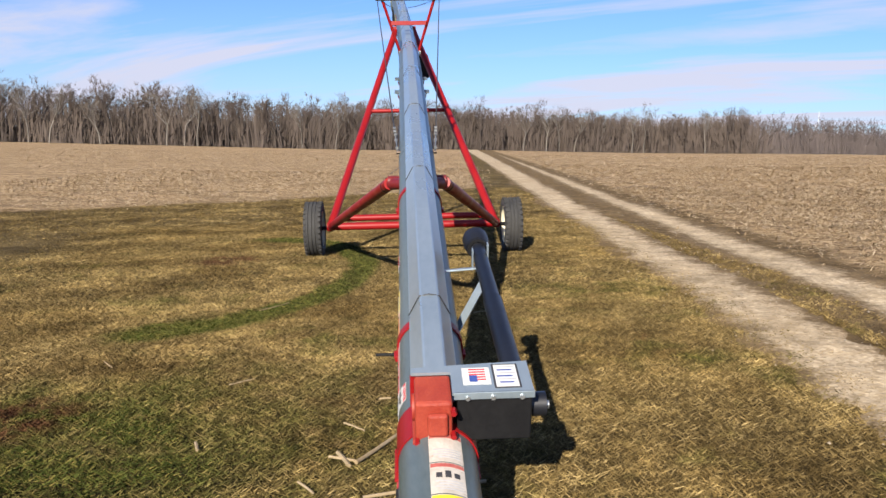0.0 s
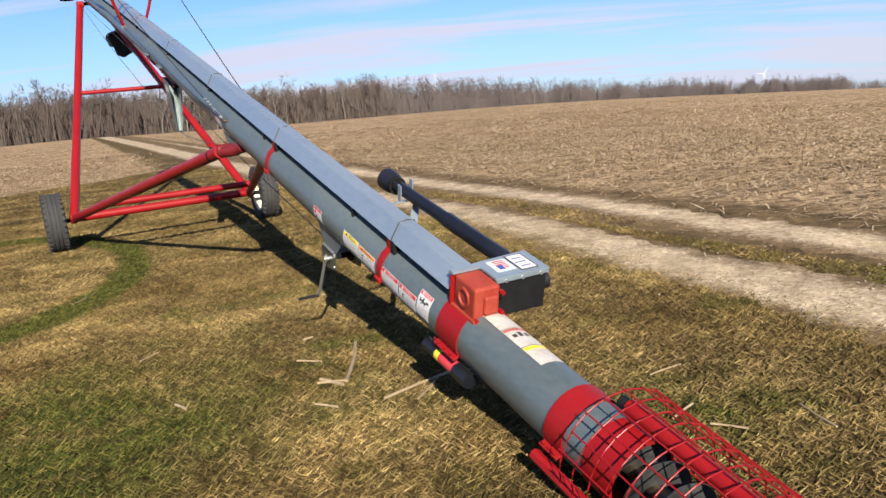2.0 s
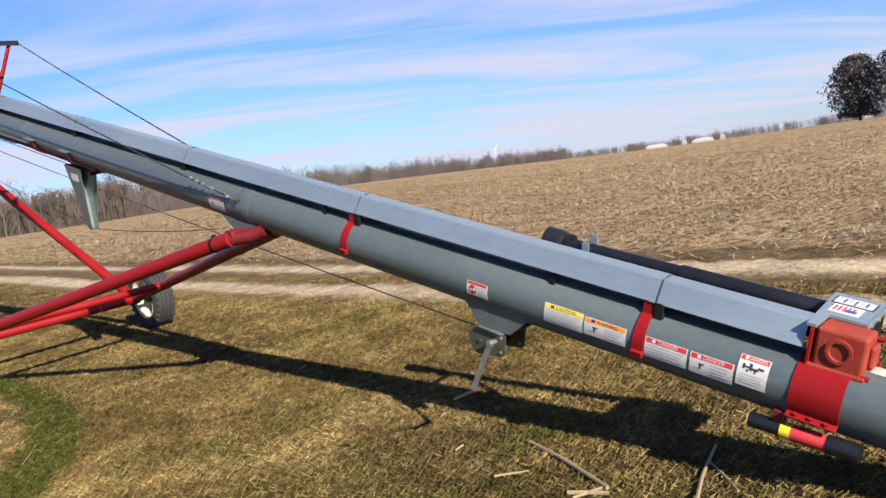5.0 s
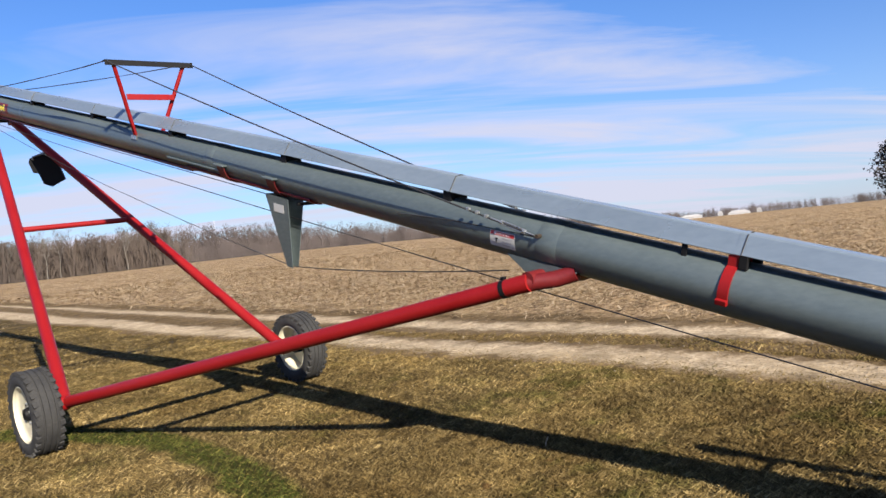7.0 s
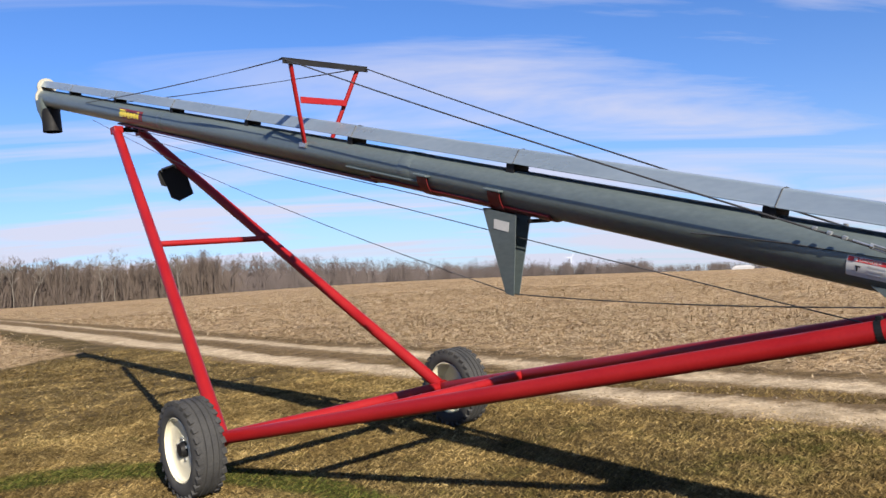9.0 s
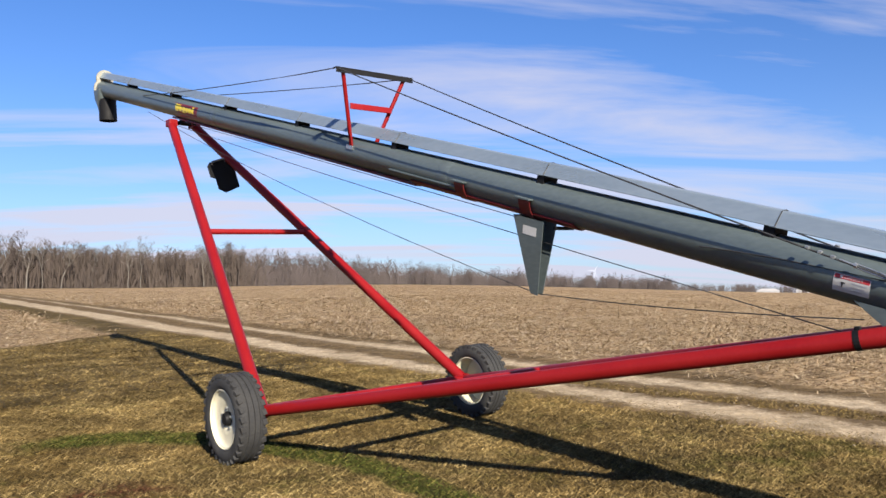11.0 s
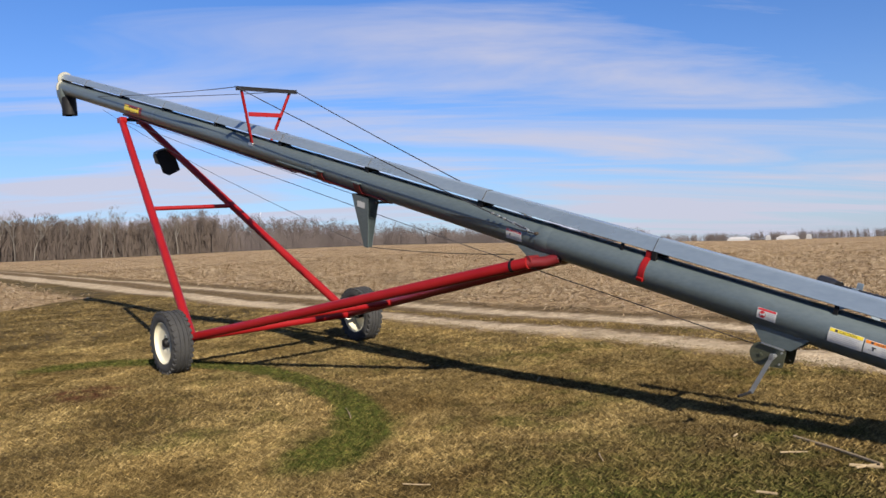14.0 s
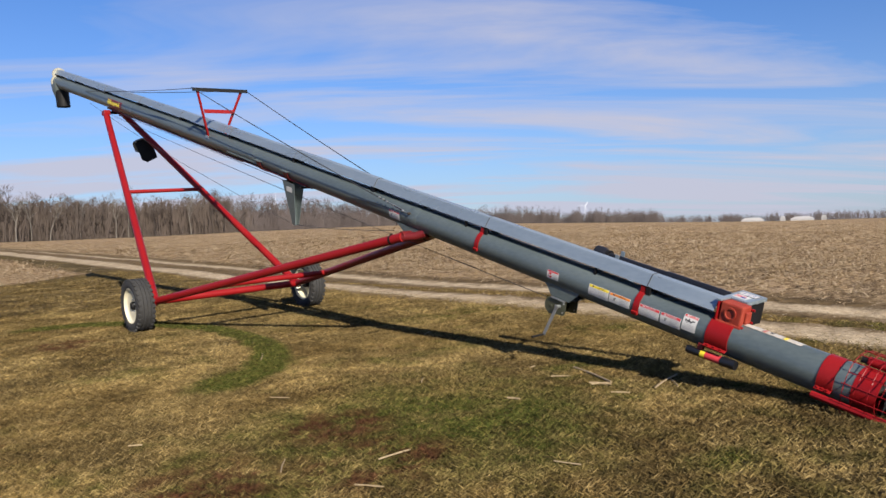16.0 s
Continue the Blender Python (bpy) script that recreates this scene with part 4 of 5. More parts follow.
# ---- winch ----
W = A @ Matrix.Translation((0, -0.055, 0.012))


def wp(x, s, h):
    return W @ Vector((x, s, h))


BRACKET = [(0.835, -0.085), (0.475, -0.085), (0.572, -0.185), (0.745, -0.185)]
bm = bmesh.new()
prism(bm, W, BRACKET, -0.085, -0.079, 0)
prism(bm, W, BRACKET, 0.079, 0.085, 0)
block(bm, W, (-0.079, 0.572, -0.185), (0.079, 0.745, -0.180), 0.001)
winch = part("winch_mount", bm, M_GALV, auger, "galvanised winch bracket under the tube")
bm = bmesh.new()
block(bm, W, (-0.096, 0.605, -0.196), (0.070, 0.742, -0.188), 0.002)
part("winch_flange", bm, M_ZINC, winch, "bright zinc mounting flange")
# side plates: round over the drum, square with eased corners at the crank
side = [(0.735 + 0.068 * math.cos(a), -0.258 + 0.068 * math.sin(a)) for a in (radians(90 - 15 * k) for k in range(13))]
side += [(0.617 + 0.020 * math.cos(a), -0.284 + 0.020 * math.sin(a)) for a in (radians(270 - 30 * k) for k in range(4))] + [(0.597, -0.196), (0.66, -0.190)]
for x in (-0.080, 0.058):
    bm = bmesh.new()
    prism(bm, W, side, x, x + 0.005, 0)
    plate = part("winch_frame", bm, M_WINCH, winch, "dull olive zinc winch side plate")
    for s, h, r in ((0.617, -0.212, 0.007), (0.619, -0.282, 0.006), (0.735, -0.262, 0.010)):
        bm = bmesh.new()
        rod(bm, wp(x - 0.006, s, h), wp(x + 0.010, s, h), r, seg=8)
        part("winch_bolt", bm, M_ZINC if r < 0.008 else M_WINCH, plate)
bm = bmesh.new()
lathe(bm, W @ Matrix.Translation((-0.070, 0.735, -0.258)) @ Matrix.Rotation(math.pi / 2, 4, "Y"), [(0.060, 0), (0.060, 0.006), (0.036, 0.008), (0.036, 0.115), (0.060, 0.118), (0.060, 0.124)], 22)
part("winch_drum", bm, M_BLACK, winch, smooth=True)
CS = wp(-0.080, 0.652, -0.240)
bm = bmesh.new()
rod(bm, CS + Vector((0.05, 0, 0)), CS + Vector((-0.045, 0, 0)), 0.012, seg=12)
rod(bm, CS + Vector((-0.030, 0, 0)), CS + Vector((-0.042, 0, 0)), 0.019, seg=6)
crank = part("winch_crank", bm, M_ZINC, winch, "bright zinc crank shaft and arm")
ARM = Vector((-0.02, 0.128, -0.215))
bm = bmesh.new()
side_ = ARM.cross(Vector((1, 0, 0))).normalized() * 0.012
ends = [CS + Vector((-0.036, 0, 0)) + ARM * k for k in (-0.04, 1.0)]
ring = [bm.verts.new(e + w + Vector((x, 0, 0))) for e in ends for w in (-side_, side_) for x in (-0.003, 0.003)]
for q in ((0, 1, 3, 2), (4, 6, 7, 5), (0, 4, 5, 1), (2, 3, 7, 6), (0, 2, 6, 4), (1, 5, 7, 3)):
    bm.faces.new([ring[k] for k in q])
bmesh.ops.recalc_face_normals(bm, faces=bm.faces[:])
part("crank_arm", bm, M_ZINC, crank)
bm = bmesh.new()
HND = CS + Vector((-0.036, 0, 0)) + ARM
rod(bm, HND + Vector((0.006, 0, 0)), HND + Vector((-0.11, 0.02, -0.004)), 0.0085, seg=12)
part("crank_grip", bm, M_BLACK, crank, "dark crank grip", smooth=True)

# ---- drive line stowed below the saddle ----
D0, D1 = ap(-0.100, -0.51, -0.140), ap(-0.100, -0.85, -0.125)
for name, a, b, r, mt in (("driveline_end", 0.0, 0.30, 0.026, M_PLAST), ("driveline_mark", 0.30, 0.40, 0.0275, M_YEL), ("driveline_label", 0.40, 0.72, 0.0275, M_DRED), ("driveline_sleeve", 0.72, 1.0, 0.031, M_PLAST)):
    bm = bmesh.new()
    rod(bm, D0.lerp(D1, a), D0.lerp(D1, b), r, seg=18)
    part(name, bm, mt, auger, smooth=True)
bm = bmesh.new()
block(bm, A, (-0.112, -0.62, -0.145), (-0.088, -0.58, -0.07), 0.003)
part("driveline_hanger", bm, M_DKRED, auger)

# ---- undercarriage ----
FOOT = (1.005, 12.93, 0.358)
TOP = (0.140, 16.80, 3.235)
PIV = (0.185, 8.80, 1.060)
bm = bmesh.new()
rod(bm, (-0.99, FOOT[1], 0.358), (0.99, FOOT[1], 0.358), 0.046, seg=18)
axle = part("axle_tube", bm, M_RED, auger, smooth=True)
for sx in (-1, 1):
    foot, top, piv = Vector((sx * FOOT[0], *FOOT[1:])), Vector((sx * TOP[0] - 0.045, *TOP[1:])), Vector((sx * PIV[0], *PIV[1:]))
    bm = bmesh.new()
    rod(bm, foot, top, 0.050, seg=20)
    leg = part("tower_leg", bm, M_RED, auger, smooth=True)
    bm = bmesh.new()
    low = Vector((0, 0, -0.014))
    rod(bm, foot, piv + low, 0.044, seg=20)
    beam = part("lower_beam", bm, M_RED, auger, smooth=True)
    bm = bmesh.new()
    rod(bm, piv.lerp(foot, 0.030) + low, piv.lerp(foot, 0.036) + low, 0.0455, seg=20)
    block(bm, Matrix.Translation(piv.lerp(foot, 0.033) + low), (-0.010, -0.012, 0.04), (0.010, 0.012, 0.060), 0.003)
    part("cable_clamp", bm, M_BLACK, beam)
    bm = bmesh.new()
    pipe(bm, [piv.lerp(foot, 0.012) + low, piv + low + Vector((-sx * 0.030, -0.03, -0.002)), piv + low + Vector((-sx * 0.085, -0.10, 0.002)), piv + low + Vector((-sx * 0.120, -0.19, 0.022))], 0.040, 20)
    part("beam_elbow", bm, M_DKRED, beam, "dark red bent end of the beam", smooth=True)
    bm = bmesh.new()
    rod(bm, foot + Vector((-sx * 0.02, 0, 0.0)), foot + Vector((sx * 0.04, 0, 0)), 0.058, seg=18)
    part("foot_knuckle", bm, M_RED, auger, smooth=True)
    bm = bmesh.new()
    block(bm, Matrix.Translation(top), (-0.05, -0.07, -0.03), (0.05, 0.07, 0.05), 0.006)
    part("leg_shoe", bm, M_RED, auger)
    # wheel
    hub = Vector((sx * 1.205, 12.99, 0.332))
    bm = bmesh.new()
    rod(bm, (sx * 0.98, 12.97, 0.345), (sx * 1.22, 12.99, 0.332), 0.024, seg=14)
    part("axle_stub", bm, M_BLACK, auger, smooth=True)
    wm = Matrix.Translation(hub) @ Matrix.Rotation(sx * math.pi / 2, 4, "Y")      # local z points outwards
    bm = bmesh.new()
    prof = [(0.2150, 0.085), (0.2240, 0.098), (0.2502, 0.110), (0.2913, 0.106), (0.3171, 0.090), (0.3266, 0.074), (0.3290, 0.05), (0.3199, 0.046), (0.3199, 0.038), (0.3300, 0.034), (0.3309, 0.004), (0.3209, 0.001),
            (0.3209, -0.007), (0.3309, -0.010), (0.3300, -0.036), (0.3199, -0.040), (0.3199, -0.048), (0.3290, -0.052), (0.3266, -0.074), (0.3171, -0.090), (0.2913, -0.106), (0.2502, -0.110), (0.2240, -0.098), (0.2150, -0.085)]
    lathe(bm, wm, prof, 64, closed=True)
    wheel = part("wheel", bm, M_TYRE, auger, "weathered black ribbed implement tyre on a cream steel rim", smooth=True)
    for k in range(60):
        bm = bmesh.new()
        a = 2 * math.pi * k / 60
        m = wm @ Matrix.Rotation(a, 4, "Z") @ Matrix.Translation((0.322, 0, (0.084, -0.084)[k % 2])) @ Matrix.Rotation(radians(14), 4, "X")
        block(bm, m, (-0.020, -0.021, -0.017), (0.011, 0.021, 0.018), 0.003)
        part("tread_lug", bm, M_TYRE, wheel)
    bm = bmesh.new()
    lathe(bm, wm, [(0.216, 0.098), (0.222, 0.094), (0.216, 0.086), (0.206, 0.082), (0.200, 0.068), (0.186, 0.060), (0.120, 0.064), (0.080, 0.056), (0.050, 0.040), (0.050, 0.030), (0.080, 0.046), (0.120, 0.054), (0.192, 0.048), (0.203, -0.020), (0.206, -0.075), (0.221, -0.094), (0.214, -0.098), (0.212, -0.02), (0.210, 0.06)], 40, closed=True)
    rim = part("rim", bm, M_RIM, wheel, "cream painted steel rim", smooth=True)
    for k in range(5):
        a = 2 * math.pi * k / 5
        bm = bmesh.new()
        rod(bm, wm @ Vector((0.076 * math.cos(a), 0.076 * math.sin(a), 0.050)), wm @ Vector((0.076 * math.cos(a), 0.076 * math.sin(a), 0.070)), 0.011, seg=6)
        part("wheel_nut", bm, M_ZINC, wheel)
    bm = bmesh.new()
    lathe(bm, wm, [(0.056, -0.05), (0.052, 0.060), (0.040, 0.085), (0.0, 0.09)], 20)
    part("hub_cap", bm, M_BLACK, wheel, smooth=True)
# pivot bar, braces
bm = bmesh.new()
rod(bm, (-0.20, PIV[1], PIV[2]), (0.20, PIV[1], PIV[2]), 0.038, seg=16)
part("pivot_bar", bm, M_DKRED, auger, smooth=True)
bm = bmesh.new()
for sx in (-1, 1):
    prism(bm, A, [(2.67, -0.085), (2.24, -0.085), (2.30, -0.150), (2.36, -0.172), (2.51, -0.168)], sx * 0.09 - 0.004, sx * 0.09 + 0.004, 0)
part("pivot_bracket", bm, M_GALV, auger, "galvanised pivot bracket plates")
lf, rf = Vector((-FOOT[0], *FOOT[1:])), Vector((FOOT[0], *FOOT[1:]))
lp, rp = Vector((-PIV[0], *PIV[1:])), Vector((PIV[0], *PIV[1:]))
bm = bmesh.new()
rod(bm, lf.lerp(lp, 0.29), rf.lerp(rp, 0.29), 0.034, seg=14)
part("beam_brace", bm, M_RED, auger, smooth=True)
lt, rt_ = Vector((-TOP[0] - 0.045, *TOP[1:])), Vector((TOP[0] - 0.045, *TOP[1:]))
bm = bmesh.new()
rod(bm, lf.lerp(lt, 0.51), rf.lerp(rt_, 0.51), 0.028, seg=14)
part("leg_brace", bm, M_RED, auger, smooth=True)
# roller carriage between the leg tops
bm = bmesh.new()
rod(bm, lt + Vector((0, 0, 0.02)), rt_ + Vector((0, 0, 0.02)), 0.026, seg=12)
for x in (-0.07, 0.07):
    rod(bm, Vector((x - 0.02, TOP[1] - 0.05, TOP[2] + 0.04)), Vector((x + 0.02, TOP[1] - 0.05, TOP[2] + 0.04)), 0.05, seg=18)
part("carriage_roller", bm, M_BLACK, auger, smooth=True)
# document box hung on one leg
bm = bmesh.new()
mb = Matrix.Translation(Vector((0.23, 16.26, 2.56))) @ Euler((radians(8), radians(-14), radians(-28))).to_matrix().to_4x4()
out = [(1.05 * a, 1.05 * b) for a, b in [(-0.15, 0.15), (-0.15, 0.03), (-0.10, 0.0), (-0.10, -0.12), (-0.03, -0.18), (0.13, -0.15), (0.13, 0.17), (0.10, 0.19), (-0.12, 0.19)]]
prism(bm, mb, out, -0.035, 0.035, 1)
dbox = part("document_box", bm, M_BLACK, auger, "black plastic document box hung on the tower leg")
bm = bmesh.new()
pipe(bm, [mb @ Vector((-0.10, -0.05, 0.17)), mb @ Vector((-0.09, -0.06, 0.20)), mb @ Vector((0.05, -0.06, 0.205)), mb @ Vector((0.06, -0.05, 0.17))], 0.012, 8)
part("box_handle", bm, M_ZINC, dbox)
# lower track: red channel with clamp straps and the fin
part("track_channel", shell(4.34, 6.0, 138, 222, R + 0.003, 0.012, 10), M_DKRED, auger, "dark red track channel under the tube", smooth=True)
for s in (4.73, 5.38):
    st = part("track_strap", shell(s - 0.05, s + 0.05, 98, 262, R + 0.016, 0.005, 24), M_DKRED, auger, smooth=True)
    for sx in (-1, 1):
        bm = bmesh.new()
        block(bm, A, (sx * 0.142 - 0.022, s - 0.065, -0.012), (sx * 0.142 + 0.022, s + 0.065, -0.002), 0.002)
        part("strap_lug", bm, M_GALV, auger)
for sx in (-1, 1):
    bm = bmesh.new()
    block(bm, A, (sx * 0.110 - 0.012, 5.36, -0.062), (sx * 0.110 + 0.012, 6.25, -0.05), 0.003)
    part("track_flange", bm, M_GALV, auger)
FIN_X = 0.045
bm = bmesh.new()
for sx in (-1, 1):
    q = [bm.verts.new(ap(sx * (x + o) - FIN_X, c, h)) for o in (0.0, 0.004) for x, c, h in ((0.060, 4.83, -0.128), (0.060, 4.56, -0.128), (0.020, 4.545, -0.60), (0.020, 4.61, -0.60))]
    for i in range(4):
        j = (i + 1) % 4
        bm.faces.new((q[i], q[j], q[j + 4], q[i + 4]))
    bm.faces.new(q[:4])
    bm.faces.new(q[4:])
q = [bm.verts.new(ap(c[0] - FIN_X, *c[1:])) for c in ((-0.060, 4.826, -0.128), (0.060, 4.826, -0.128), (0.020, 4.607, -0.60), (-0.020, 4.607, -0.60), (-0.060, 4.822, -0.128), (0.060, 4.822, -0.128), (0.020, 4.603, -0.60), (-0.020, 4.603, -0.60))]
bm.faces.new(q[:4])
bm.faces.new(q[4:])
bmesh.ops.recalc_face_normals(bm, faces=bm.faces)
fin = part("track_stop", bm, M_GALV, auger, "tapered galvanised cable stop below the tube")
bm = bmesh.new()
block(bm, A @ Matrix.Translation((-0.0585 - FIN_X, 4.67, -0.205)) @ Matrix.Rotation(radians(-4.8), 4, "Y"), (-0.0010, -0.06, -0.028), (0.0, 0.06, 0.028))
part("stop_sticker", bm, M_WHITE, fin)
bm = bmesh.new()
rod(bm, ap(-0.085, 4.48, -0.148), ap(0.085, 4.48, -0.148), 0.012, seg=10)
part("stop_pin", bm, M_BLACK, fin)
# upper track rail, in short lengths
for k in range(8):
    bm = bmesh.new()
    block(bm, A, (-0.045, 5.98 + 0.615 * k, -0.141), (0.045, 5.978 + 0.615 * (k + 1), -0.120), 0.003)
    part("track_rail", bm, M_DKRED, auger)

# ---- truss yoke and cables ----
bm = bmesh.new()
block(bm, Matrix.Translation((0, 12.77, 3.02)), (-0.38, -0.025, -0.006), (0.38, 0.025, 0.0), 0.001)
block(bm, Matrix.Translation((0, 12.77, 3.02)), (-0.38, -0.025, -0.045), (0.38, -0.019, -0.006), 0.001)
part("yoke_bar", bm, M_BLACK, auger, "black angle bar across the truss yoke")
for sx in (-1, 1):
    bm = bmesh.new()
    rod(bm, (sx * 0.300, 12.775, 2.99), ap(sx * 0.115, 6.83, 0.05), 0.017, seg=10)
    part("yoke_leg", bm, M_RED, auger, smooth=True)
    bm = bmesh.new()
    block(bm, A, (sx * 0.125 - 0.012, 6.78, 0.02), (sx * 0.125 + 0.012, 6.88, 0.055), 0.003)
    part("yoke_shoe", bm, M_ZINC, auger)
bm = bmesh.new()
block(bm, Matrix.Translation((0, 12.83, 2.735)), (-0.205, -0.006, -0.024), (0.205, 0.006, 0.024), 0.002)
part("yoke_tie", bm, M_RED, auger)
for sx in (-1, 1):
    tip = Vector((sx * 0.36, 12.77, 3.015))
    for name, pts, r in (("truss_cable", (ap(sx * 0.128, 2.48, 0.045), tip), 0.0048), ("truss_cable", (tip, ap(sx * 0.122, 11.7, 0.05)), 0.0048)):
        bm = bmesh.new()
        a, b = pts
        pipe(bm, [a.lerp(b, k / 8) - Vector((0, 0, 0.02 * 4 * (k / 8) * (1 - k / 8))) for k in range(9)], r, 6)
        part(name, bm, M_CABLE, auger)
    # turnbuckle and eye bolt at the cable's lower end
    a, b = ap(sx * 0.128, 2.48, 0.045), tip
    q = (b - a).normalized()
    bm = bmesh.new()
    rod(bm, a, a + q * 0.06, 0.0045, seg=8)
    for o in (-0.008, 0.008):
        rod(bm, a + q * 0.06 + Vector((0, 0, o)), a + q * 0.20 + Vector((0, 0, o)), 0.004, seg=8)
    rod(bm, a + q * 0.055, a + q * 0.068, 0.012, seg=8)
    rod(bm, a + q * 0.192, a + q * 0.205, 0.012, seg=8)
    rod(bm, a + q * 0.20, a + q * 0.27, 0.0045, seg=8)
    turn = part("turnbuckle", bm, M_ZINC, auger)
    for o in (0.30, 0.36, 0.42):
        bm = bmesh.new()
        block(bm, Matrix.LocRotScale(a + q * o, q.to_track_quat("Z", "Y"), None), (-0.011, -0.008, -0.009), (0.011, 0.008, 0.009), 0.003)
        part("cable_clip", bm, M_ZINC, turn)
    bm = bmesh.new()
    rod(bm, ap(sx * 0.10, 2.46, 0.045), ap(sx * 0.138, 2.46, 0.045), 0.011, seg=8)
    part("eye_bolt", bm, M_STEEL, turn)
    bm = bmesh.new()
    pipe(bm, [ap(sx * 0.126, 2.48, 0.04), ap(sx * 0.128, 3.0, 0.02), ap(sx * 0.122, 3.3, -0.005), ap(sx * 0.127, 3.45, -0.02)], 0.004, 6)
    part("cable_tail", bm, M_CABLE, auger)
for name, pts, sag in (("lift_cable", (Vector((-0.05, TOP[1], TOP[2] - 0.01)), ap(-0.02, 0.70, -0.22)), 0.05),
                       ("lift_cable", (ap(-0.10, 11.55, -0.14), ap(-0.06, 4.56, -0.59)), 0.10),
                       ("lift_cable", (ap(-0.06, 4.56, -0.59), Vector((-PIV[0], PIV[1] + 0.12, PIV[2] + 0.05))), 0.02),
                       ("lift_cable", (ap(-0.03, 10.6, -0.16), ap(-0.03, 4.60, -0.155)), 0.0)):
    a, b = pts
    bm = bmesh.new()
    pipe(bm, [a.lerp(b, k / 14) - Vector((0, 0, sag * 4 * (k / 14) * (1 - k / 14))) for k in range(15)], 0.0030, 6)
    part(name, bm, M_CABLE, auger)

# ---- discharge head ----
bm = bmesh.new()
lathe(bm, along(13.58), [(0.0, 0.045), (0.136, 0.045), (0.144, 0.035), (0.146, 0.0), (R + 0.002, -0.004)], 32)
block(bm, A, (-0.112, 13.58, 0.0), (0.112, 13.62, 0.155), 0.01)
lathe(bm, Matrix.Translation(ap(0, 13.58, 0.150) - ap(0, 13.58, 0)) @ along(13.58), [(0.0, 0.041), (0.112, 0.041), (0.120, 0.032), (0.121, 0.0), (0.0, -0.002)], 32)
head = part("head_plate", bm, M_HEAD, auger, "sun-bleached rounded head plate", smooth=True)
SP = ap(0, 13.48, -0.07)
bm = bmesh.new()
n = 24
rings = []
for z, half, rr, mix in ((0.05, 0.14, 0.14, 0.0), (-0.06, 0.14, 0.135, 0.35), (-0.17, 0.112, 0.112, 0.6), (-0.28, 0.088, 0.088, 0.9), (-0.30, 0.086, 0.086, 1.0)):
    ring = []
    for i in range(n):
        a = 2 * math.pi * (i + 0.5) / n
        c, s_ = math.cos(a), math.sin(a)
        k = half / max(abs(c), abs(s_))
        ring.append(bm.verts.new(SP + Vector((c * (k * (1 - mix) + rr * mix), s_ * (k * (1 - mix) + rr * mix) + 0.02 - 0.10 * z, z))))
    rings.append(ring)
for a, b in zip(rings, rings[1:]):
    for i in range(n):
        j = (i + 1) % n
        bm.faces.new((a[i], a[j], b[j], b[i]))
bm.faces.new(rings[0])
part("discharge_spout", bm, M_GALV, auger, "downturned galvanised discharge spout", smooth=True)
bm = bmesh.new()
lathe(bm, Matrix.Translation(SP + Vector((0, -0.035, -0.30))), [(0.116, 0.21), (0.122, -0.10), (0.114, -0.10), (0.108, 0.21)], 24, closed=True)
part("spout_collar", bm, M_BLACK, auger, "black rubber spout collar", smooth=True)


# the long tube bows gently sideways above the track
STIFF = ("tower_leg", "leg_shoe", "leg_brace", "yoke", "document", "box_handle", "wheel", "carriage")
A_INV = A.inverted()
for ob in auger.children_recursive:
    if ob.type == "MESH" and not ob.name.startswith(STIFF):
        for v in ob.data.vertices:
            s = A_INV @ v.co
            if s.y > 5.0 and abs(s.z) < 0.5:
                v.co.x -= 0.0022 * (s.y - 5.0) ** 2


auger.matrix_basis = LEAN @ auger.matrix_basis


# ---- sticks and husks on the lawn ----
def stalk(pts, r, label):
    bm = bmesh.new()
    pipe(bm, pts, r, 7)
    tagged(part("corn_stalk", bm, M_WOOD, None, smooth=True), label, "stalk", "stalks on the lawn")


def litter_at(x, y, ln, yaw, r=0.009):
    z = float(ground_height(np.array(x), np.array(y))) + 0.017
    d = Vector((math.cos(yaw), math.sin(yaw), 0))
    c = Vector((x, y, z))
    o = Vector((-d.y, d.x, 0)) * ln * 0.02
    return [c - d * ln / 2, c - d * ln * 0.1 + o, c + d * ln * 0.25 + o * 0.6, c + d * ln / 2], r


for (x, y, ln, yaw, r) in ((-0.17, 6.70, 0.62, -2.02, 0.014),
                           (-0.03, 6.17, 0.48, 0.30, 0.011),
                           (-0.05, 6.10, 0.27, -2.36, 0.008),
                           (-0.34, 6.84, 0.14, -0.79, 0.008),
                           (-0.36, 6.47, 0.15, -1.17, 0.014),
                           (-0.36, 6.47, 0.13, -0.39, 0.010),
                           (-0.48, 6.21, 0.12, -0.96, 0.008),
                           (-0.21, 7.24, 0.06, 0.17, 0.008),
                           (-1.00, 6.66, 0.09, -1.25, 0.011),
                           (-2.15, 6.39, 0.22, 0.09, 0.008),
                           (-2.50, 6.12, 0.15, -1.02, 0.007),
                           (-3.00, 7.84, 0.08, -0.52, 0.008),
                           (-2.62, 6.73, 0.22, 0.98, 0.006),
                           (-1.18, 9.79, 0.38, -2.07, 0.007),
                           (0.58, 5.23, 0.17, 0.36, 0.008),
                           (0.60, 5.03, 0.13, -1.00, 0.007),
                           (0.9, 4.9, 0.22, 1.2, 0.007), (1.3, 4.2, 0.25, 0.4, 0.007), (-1.0, 7.6, 0.16, 0.8, 0.006), (-1.7, 5.6, 0.14, 1.9, 0.006), (0.85, 5.6, 0.2, 0.1, 0.006), (-1.9, 8.1, 0.15, 2.2, 0.006), (0.5, 9.4, 0.2, 0.6, 0.006)):
    p, rr = litter_at(x, y, ln, yaw, r)
    stalk(p, rr * 0.62, "dry pale broken corn stalk lying on grass")

